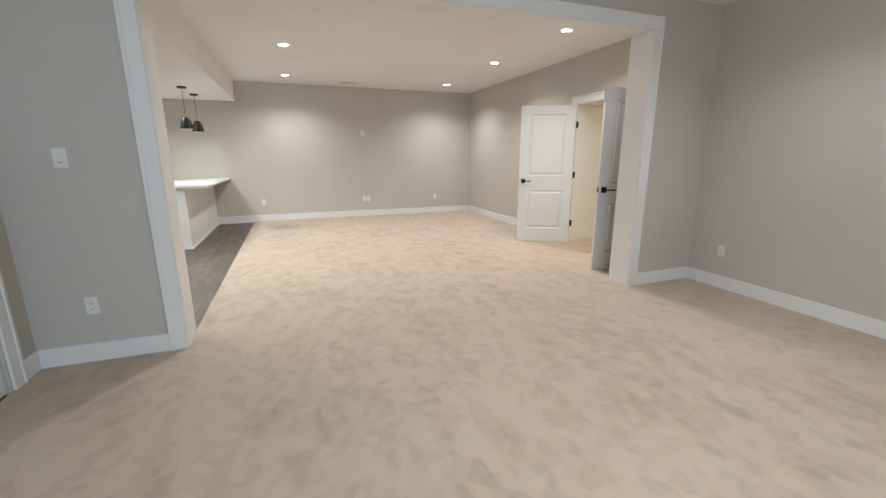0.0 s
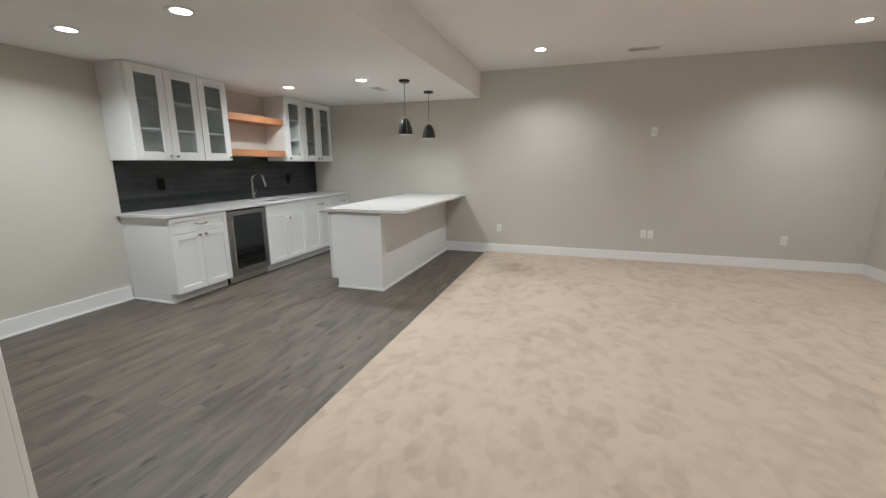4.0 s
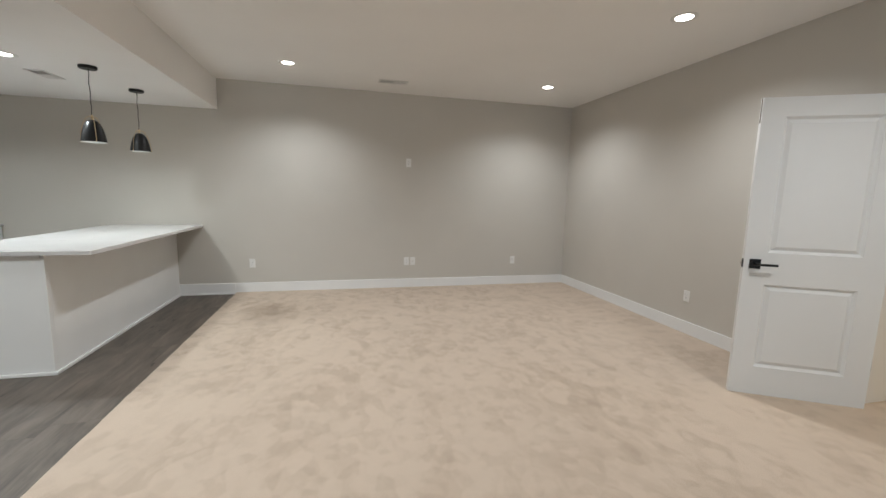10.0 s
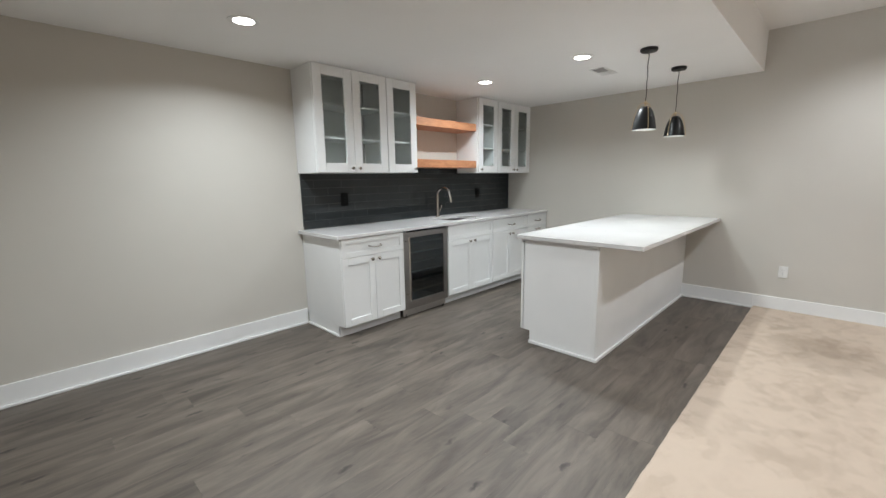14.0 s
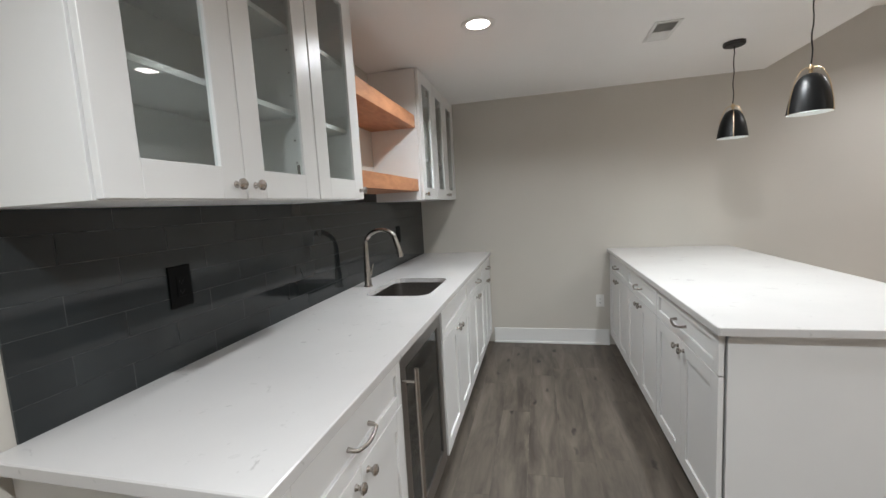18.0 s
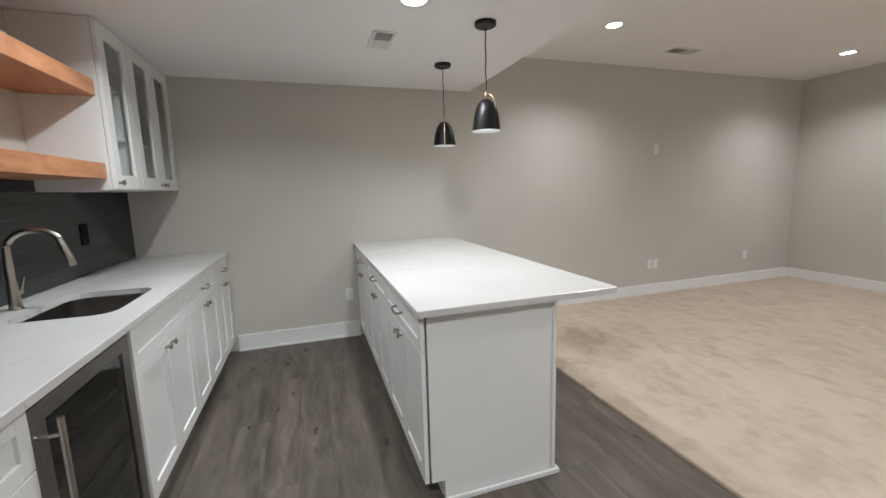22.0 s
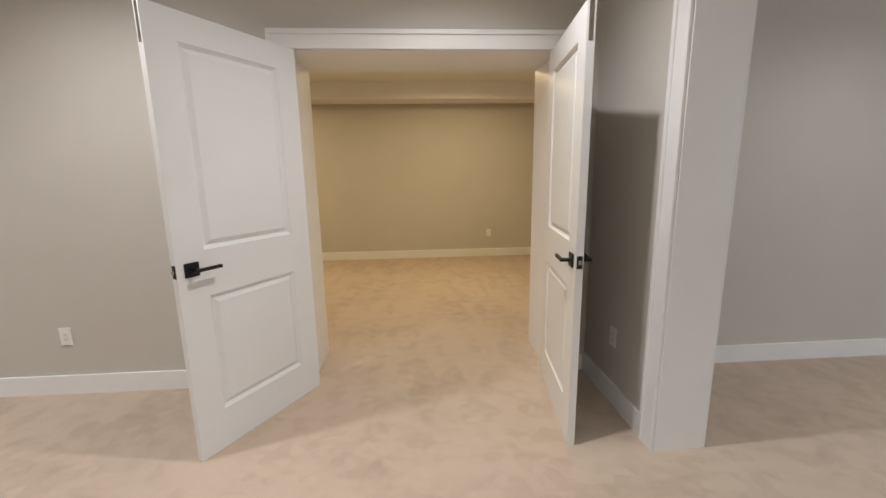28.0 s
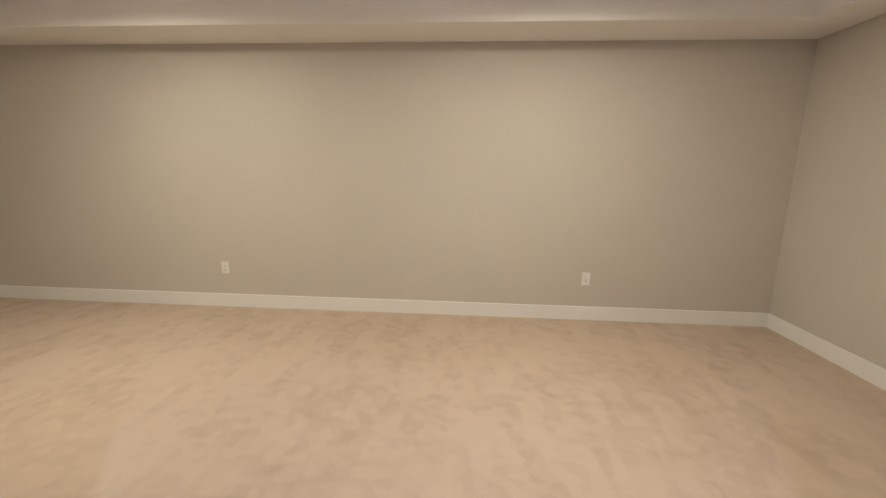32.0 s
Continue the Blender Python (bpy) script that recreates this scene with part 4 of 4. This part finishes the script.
# worktops
def slab_with_hole(outer, z0, z1, hole=None, radius=0.05, corner=0.006):
    bm = bmesh.new()
    x0, y0, x1, y1 = outer

    def loop(pts, z):
        return [bm.verts.new((px, py, z)) for px, py in pts]

    def rounded(ax0, ay0, ax1, ay1, r, n):
        pts = []
        for cx, cy, a0 in ((ax1 - r, ay0 + r, -90), (ax1 - r, ay1 - r, 0), (ax0 + r, ay1 - r, 90), (ax0 + r, ay0 + r, 180)):
            for k in range(n + 1):
                a = radians(a0 + 90 * k / n)
                pts.append((cx + r * math.cos(a), cy + r * math.sin(a)))
        return pts
    out = rounded(x0, y0, x1, y1, corner, 3)
    b = 0.003
    rings = [loop(out, z0)]
    rings.append(loop(out, z1 - b))
    inn = rounded(x0 + b, y0 + b, x1 - b, y1 - b, corner, 3)
    rings.append(loop(inn, z1))
    for a, c in zip(rings, rings[1:]):
        for k in range(len(a)):
            bm.faces.new((a[k], a[(k + 1) % len(a)], c[(k + 1) % len(a)], c[k]))
    if hole:
        hp = rounded(*hole, radius, 3)
        ht, hb = loop(hp, z1), loop(hp, z0)
        for k in range(len(ht)):
            q = (k + 1) % len(ht)
            bm.faces.new((hb[k], ht[k], ht[q], hb[q]))
            bm.faces.new((rings[-1][k], rings[-1][q], ht[q], ht[k]))
            bm.faces.new((rings[0][k], rings[0][q], hb[q], hb[k]))
    else:
        bm.faces.new(rings[-1])
        bm.faces.new(list(reversed(rings[0])))
    return bm


SINK = (-3.485, 7.055, -3.105, 7.59)
solid("bar_worktop", slab_with_hole((XL + 0.001, 5.545, -2.980, YF - 0.001), 0.8905, 0.920, SINK, 0.075), QUARTZ, "white speckled quartz worktop with a sink cut-out", "worktop")
sink = thing("bar_sink", pose(0, 0, 0.8905), "undermount stainless bar sink", "sink")
x0, y0, x1, y1 = SINK
bm = bmesh.new()
prof = [(0.004, -0.001, 0.045), (-0.006, -0.001, 0.055), (-0.008, -0.14, 0.055), (-0.004, -0.190, 0.05), (0.03, -0.208, 0.04), (0.12, -0.214, 0.04)]
loops = []
for inset, z, r in prof:
    pts = []
    for cx, cy, a0 in ((x1 - inset - r, y0 + inset + r, -90), (x1 - inset - r, y1 - inset - r, 0), (x0 + inset + r, y1 - inset - r, 90), (x0 + inset + r, y0 + inset + r, 180)):
        for k in range(7):
            a = radians(a0 + 90 * k / 6)
            pts.append(bm.verts.new((cx + r * math.cos(a), cy + r * math.sin(a), z)))
    loops.append(pts)
for a, b in zip(loops, loops[1:]):
    for k in range(len(a)):
        bm.faces.new((a[k], a[(k + 1) % len(a)], b[(k + 1) % len(a)], b[k]))
bm.faces.new(loops[-1])
# the darker steel puts the bowl's dark reflections into its colour
part("bowl", bm, DARKSTEEL, sink, "brushed stainless bowl", True)
bm = bmesh.new()
lathe(bm, [(0.0001, -0.210), (0.030, -0.210), (0.042, -0.208), (0.044, -0.212)], 24, at=((x0 + x1) / 2, (y0 + y1) / 2, 0))
part("drain", bm, NICKEL, sink, "steel drain", True)

fau = thing("faucet", pose(-3.562, 7.315, 0.920), "brushed nickel gooseneck pull-down faucet", "faucet")
fau.scale = (0.96, 0.96, 0.96)
bm = bmesh.new()
lathe(bm, [(0.029, 0), (0.029, 0.006), (0.025, 0.010), (0.0225, 0.05), (0.019, 0.13)], 24, cap=True)
part("body", bm, NICKEL, fau, smooth=True)
bm = bmesh.new()
pts = [(0, 0, 0.12), (0.0, 0, 0.20), (0.002, 0, 0.27)]
for k in range(1, 13):
    a = math.pi * (1 - k / 12 * 0.82)
    pts.append((0.112 + 0.110 * math.cos(a), 0, 0.275 + 0.093 * math.sin(a)))
tube(bm, pts, [0.0175] * 2 + [0.0145] * (len(pts) - 2), 16)
part("neck", bm, NICKEL, fau, smooth=True)
bm = bmesh.new()
tube(bm, [(0.202, 0, 0.322), (0.212, 0, 0.290), (0.226, 0, 0.245), (0.236, 0, 0.200), (0.238, 0, 0.190)], [0.0145, 0.016, 0.0175, 0.0185, 0.0165], 16)
part("spray_head", bm, NICKEL, fau, "pull-down spray head", True)
bm = bmesh.new()
tube(bm, [(0, -0.004, 0.075), (0.004, 0.03, 0.077), (0.006, 0.042, 0.078)], [0.012, 0.012, 0.011], 12)
tube(bm, [(0.006, 0.038, 0.078), (0.012, 0.048, 0.11), (0.02, 0.054, 0.145)], [0.008, 0.006, 0.005], 10)
part("lever", bm, NICKEL, fau, "side lever", True)


# upper cabinets
def upper_unit(y, w, n, label, knobs):
    """A wall unit to the dropped ceiling with n glass doors."""
    x0, z0, z1 = XL + 0.001, 1.45, SOFFIT - 0.003
    d = 0.348
    ob = thing("wall_cabinet", pose(x0 + d, y, z0, 0, 0, 90), label, "cabinet", "glass wall cabinets")
    h = z1 - z0
    t = 0.018
    part("side_panel", boxes(((0, 0, 0), (t, d, h)), bevel=0.001), CABINET, ob)
    part("side_panel", boxes(((w - t, 0, 0), (w, d, h)), bevel=0.001), CABINET, ob)
    part("bottom_panel", boxes(((t, 0, 0), (w - t, d, t)), bevel=0.0005), CABINET, ob)
    part("top_panel", boxes(((t, 0, h - t), (w - t, d, h)), bevel=0.0005), CABINET, ob)
    part("back_panel", boxes(((t, d - 0.008, t), (w - t, d, h - t))), INSIDE, ob)
    for k in (1, 2):
        z = t + (h - 2 * t) * k / 3
        part("shelf", boxes(((t, 0.03, z - 0.009), (w - t, d - 0.009, z + 0.009)), bevel=0.001), INSIDE, ob, "white shelf")
    bm = bmesh.new()
    for xx, s in ((t, 1), (w - t, -1)):
        for yy in (0.05, d - 0.05):
            for k in range(9):
                zz = 0.14 + k * 0.08
                lathe(bm, [(0.0001, s * 0.0006), (0.0035, s * 0.0005)], 8, at=(xx, yy, zz), axis="X")
    part("peg_holes", bm, SLOT, ob, "dark shelf peg holes")
    wd = (w - GAP * (n + 1)) / n
    for i in range(n):
        f = part("glass_door", shaker(wd, h - 0.006, rail=0.083, glass=True), CABINET, ob)
        f.location = (GAP + i * (wd + GAP), -0.004, 0.003)
        gp = part("pane", boxes(((0.077, -0.0110, 0.077), (wd - 0.077, -0.0095, h - 0.083))), GLASS, f, "clear glass pane")
        gp.visible_shadow = False
        knob(f, wd - 0.036 if knobs[i] > 0 else 0.036, 0.038)
        hx = 0.072 if knobs[i] > 0 else wd - 0.072
        for zz in (0.09, h - 0.10):
            part("concealed_hinge", boxes(((hx - 0.012, 0.0005, zz - 0.03), (hx + 0.012, 0.012, zz + 0.03)), bevel=0.002), NICKEL, f)
    return ob


upper_unit(5.587, 0.782, 2, "white wall cabinet with two glass doors", (1, -1))
upper_unit(6.370, 0.392, 1, "narrow white wall cabinet with one glass door", (1,))
upper_unit(7.797, 0.392, 1, "narrow white wall cabinet with one glass door", (-1,))
upper_unit(8.190, 0.768, 2, "white wall cabinet with two glass doors against the wall", (1, -1))

for z in (1.511, 1.955):
    solid("floating_shelf", boxes(((XL + 0.001, 6.762, z), (XL + 0.335, 7.795, z + 0.086)), bevel=0.002), CHERRY, "thick orange-stained wood floating shelf between cabinets", "shelf", "floating shelves")

# ---------------------------------------------------------------- bar peninsula
PX0, PX1, PY = -1.880, -1.216, 6.612
PH = 0.890
for k, (y, w) in enumerate(((6.611, 0.806), (7.420, 0.771), (8.194, 0.760))):
    c = base_cabinet(pose(PX0 + 0.022, y + w, 0, 0, 0, -90), w, "white shaker base cabinet in the bar peninsula", PX1 - PX0 - 0.05, over=0.04 if k == 0 else 0.0)
pen = thing("bar_peninsula", pose(0, 0, 0), "white finished panels round the bar peninsula", "panel")
bm = bmesh.new()
ring = [(PX0 + 0.032, 0.105), (PX0 + 0.094, 0.105), (PX0 + 0.094, 0.0), (PX1 - 0.022, 0.0), (PX1 - 0.022, PH), (PX0 + 0.032, PH)]
near, back = [[bm.verts.new((px, py, pz)) for px, pz in ring] for py in (PY, PY + 0.019)]
bm.faces.new(near)
bm.faces.new(list(reversed(back)))
for k in range(6):
    bm.faces.new((near[(k + 1) % 6], near[k], back[k], back[(k + 1) % 6]))
part("end_panel", bm, CABINET, pen)
part("corner_post", boxes(((PX1 - 0.021, PY - 0.006, 0), (PX1, PY + 0.030, PH)), bevel=0.002), CABINET, pen)
part("back_panel", boxes(((PX1 - 0.020, PY + 0.031, 0), (PX1 - 0.001, YF - 0.001, PH)), bevel=0.001), CABINET, pen)
part("end_moulding", boxes(((PX0 + 0.094, PY - 0.021, 0), (PX1 + 0.018, PY - 0.0065, 0.026)), bevel=0.005, seg=2), TRIM, pen, "white shoe moulding")
part("back_moulding", boxes(((PX1 + 0.0005, PY - 0.006, 0), (PX1 + 0.018, YF - 0.017, 0.026)), bevel=0.005, seg=2), TRIM, pen, "white shoe moulding")
part("top_strip", boxes(((PX0 + 0.032, PY - 0.012, PH - 0.022), (PX1 - 0.022, PY - 0.0005, PH - 0.001)), bevel=0.001), CABINET, pen)
solid("peninsula_worktop", slab_with_hole((-1.900, 6.560, -0.908, YF - 0.001), 0.8905, 0.920, corner=0.012), QUARTZ, "white quartz bar top overhanging towards the carpet", "worktop")

# ---------------------------------------------------------------- backsplash tiles, then floor planks
BX = XL + 0.0062
splash = structure("backsplash", boxes(((XL, 5.604, 0.9205), (BX, YF, 1.449)), ((XL, 6.762, 1.449), (BX, 7.796, 1.510))), GROUT, "dark grey glazed subway tile backsplash")
TW, TH, GR = 0.305, 0.0758, 0.0020
tile_meshes = {}


def tile(y0, y1, z0, z1):
    key = (round(y1 - y0, 3), round(z1 - z0, 3))
    if key not in tile_meshes:
        tile_meshes[key] = mesh_of(boxes(((0, 0, 0), (0.0007, key[0], key[1])), bevel=0.0002), "tile", TILE)
    ob = new("tile", tile_meshes[key])
    ob.location, ob.parent = (BX + 0.00005, y0, z0), splash


def tile_row(ya, yb, z0, z1, start):
    y = start
    while y < yb - 0.004:
        a, b = max(y, ya), min(y + TW, yb)
        if b - a > 0.012:
            tile(a, b - GR, z0, z1)
        y += TW


for r in range(7):
    z0 = 0.922 + r * (TH + GR)
    z1 = min(z0 + TH, 1.4485)
    if z1 - z0 > 0.01:
        tile_row(5.604, YF, z0, z1, 5.43 if r % 2 else 5.578 - TW)
tile_row(6.764, 7.796, 1.4505, 1.509, 5.43)

rng = random.Random(4)
PW, PL = 0.178, 1.22
plank_meshes = {}
x = XL + 0.001
while x < XEDGE:
    w = round(min(PW, XEDGE + 0.004 - x), 3)
    y = YD1 - rng.random() * PL
    while y < YF:
        a, b = max(y, YD1), min(y + PL, YF)
        if b - a > 0.03:
            key = (w, round(b - a, 3))
            if key not in plank_meshes:
                plank_meshes[key] = mesh_of(boxes(((0, 0, -0.006), (w - 0.0003, key[1] - 0.0003, 0)), bevel=0.00025), "plank", PLANK)
            ob = new("plank", plank_meshes[key])
            ob.location, ob.parent = (x, a, 0), floor_planks
        y += PL
    x += PW
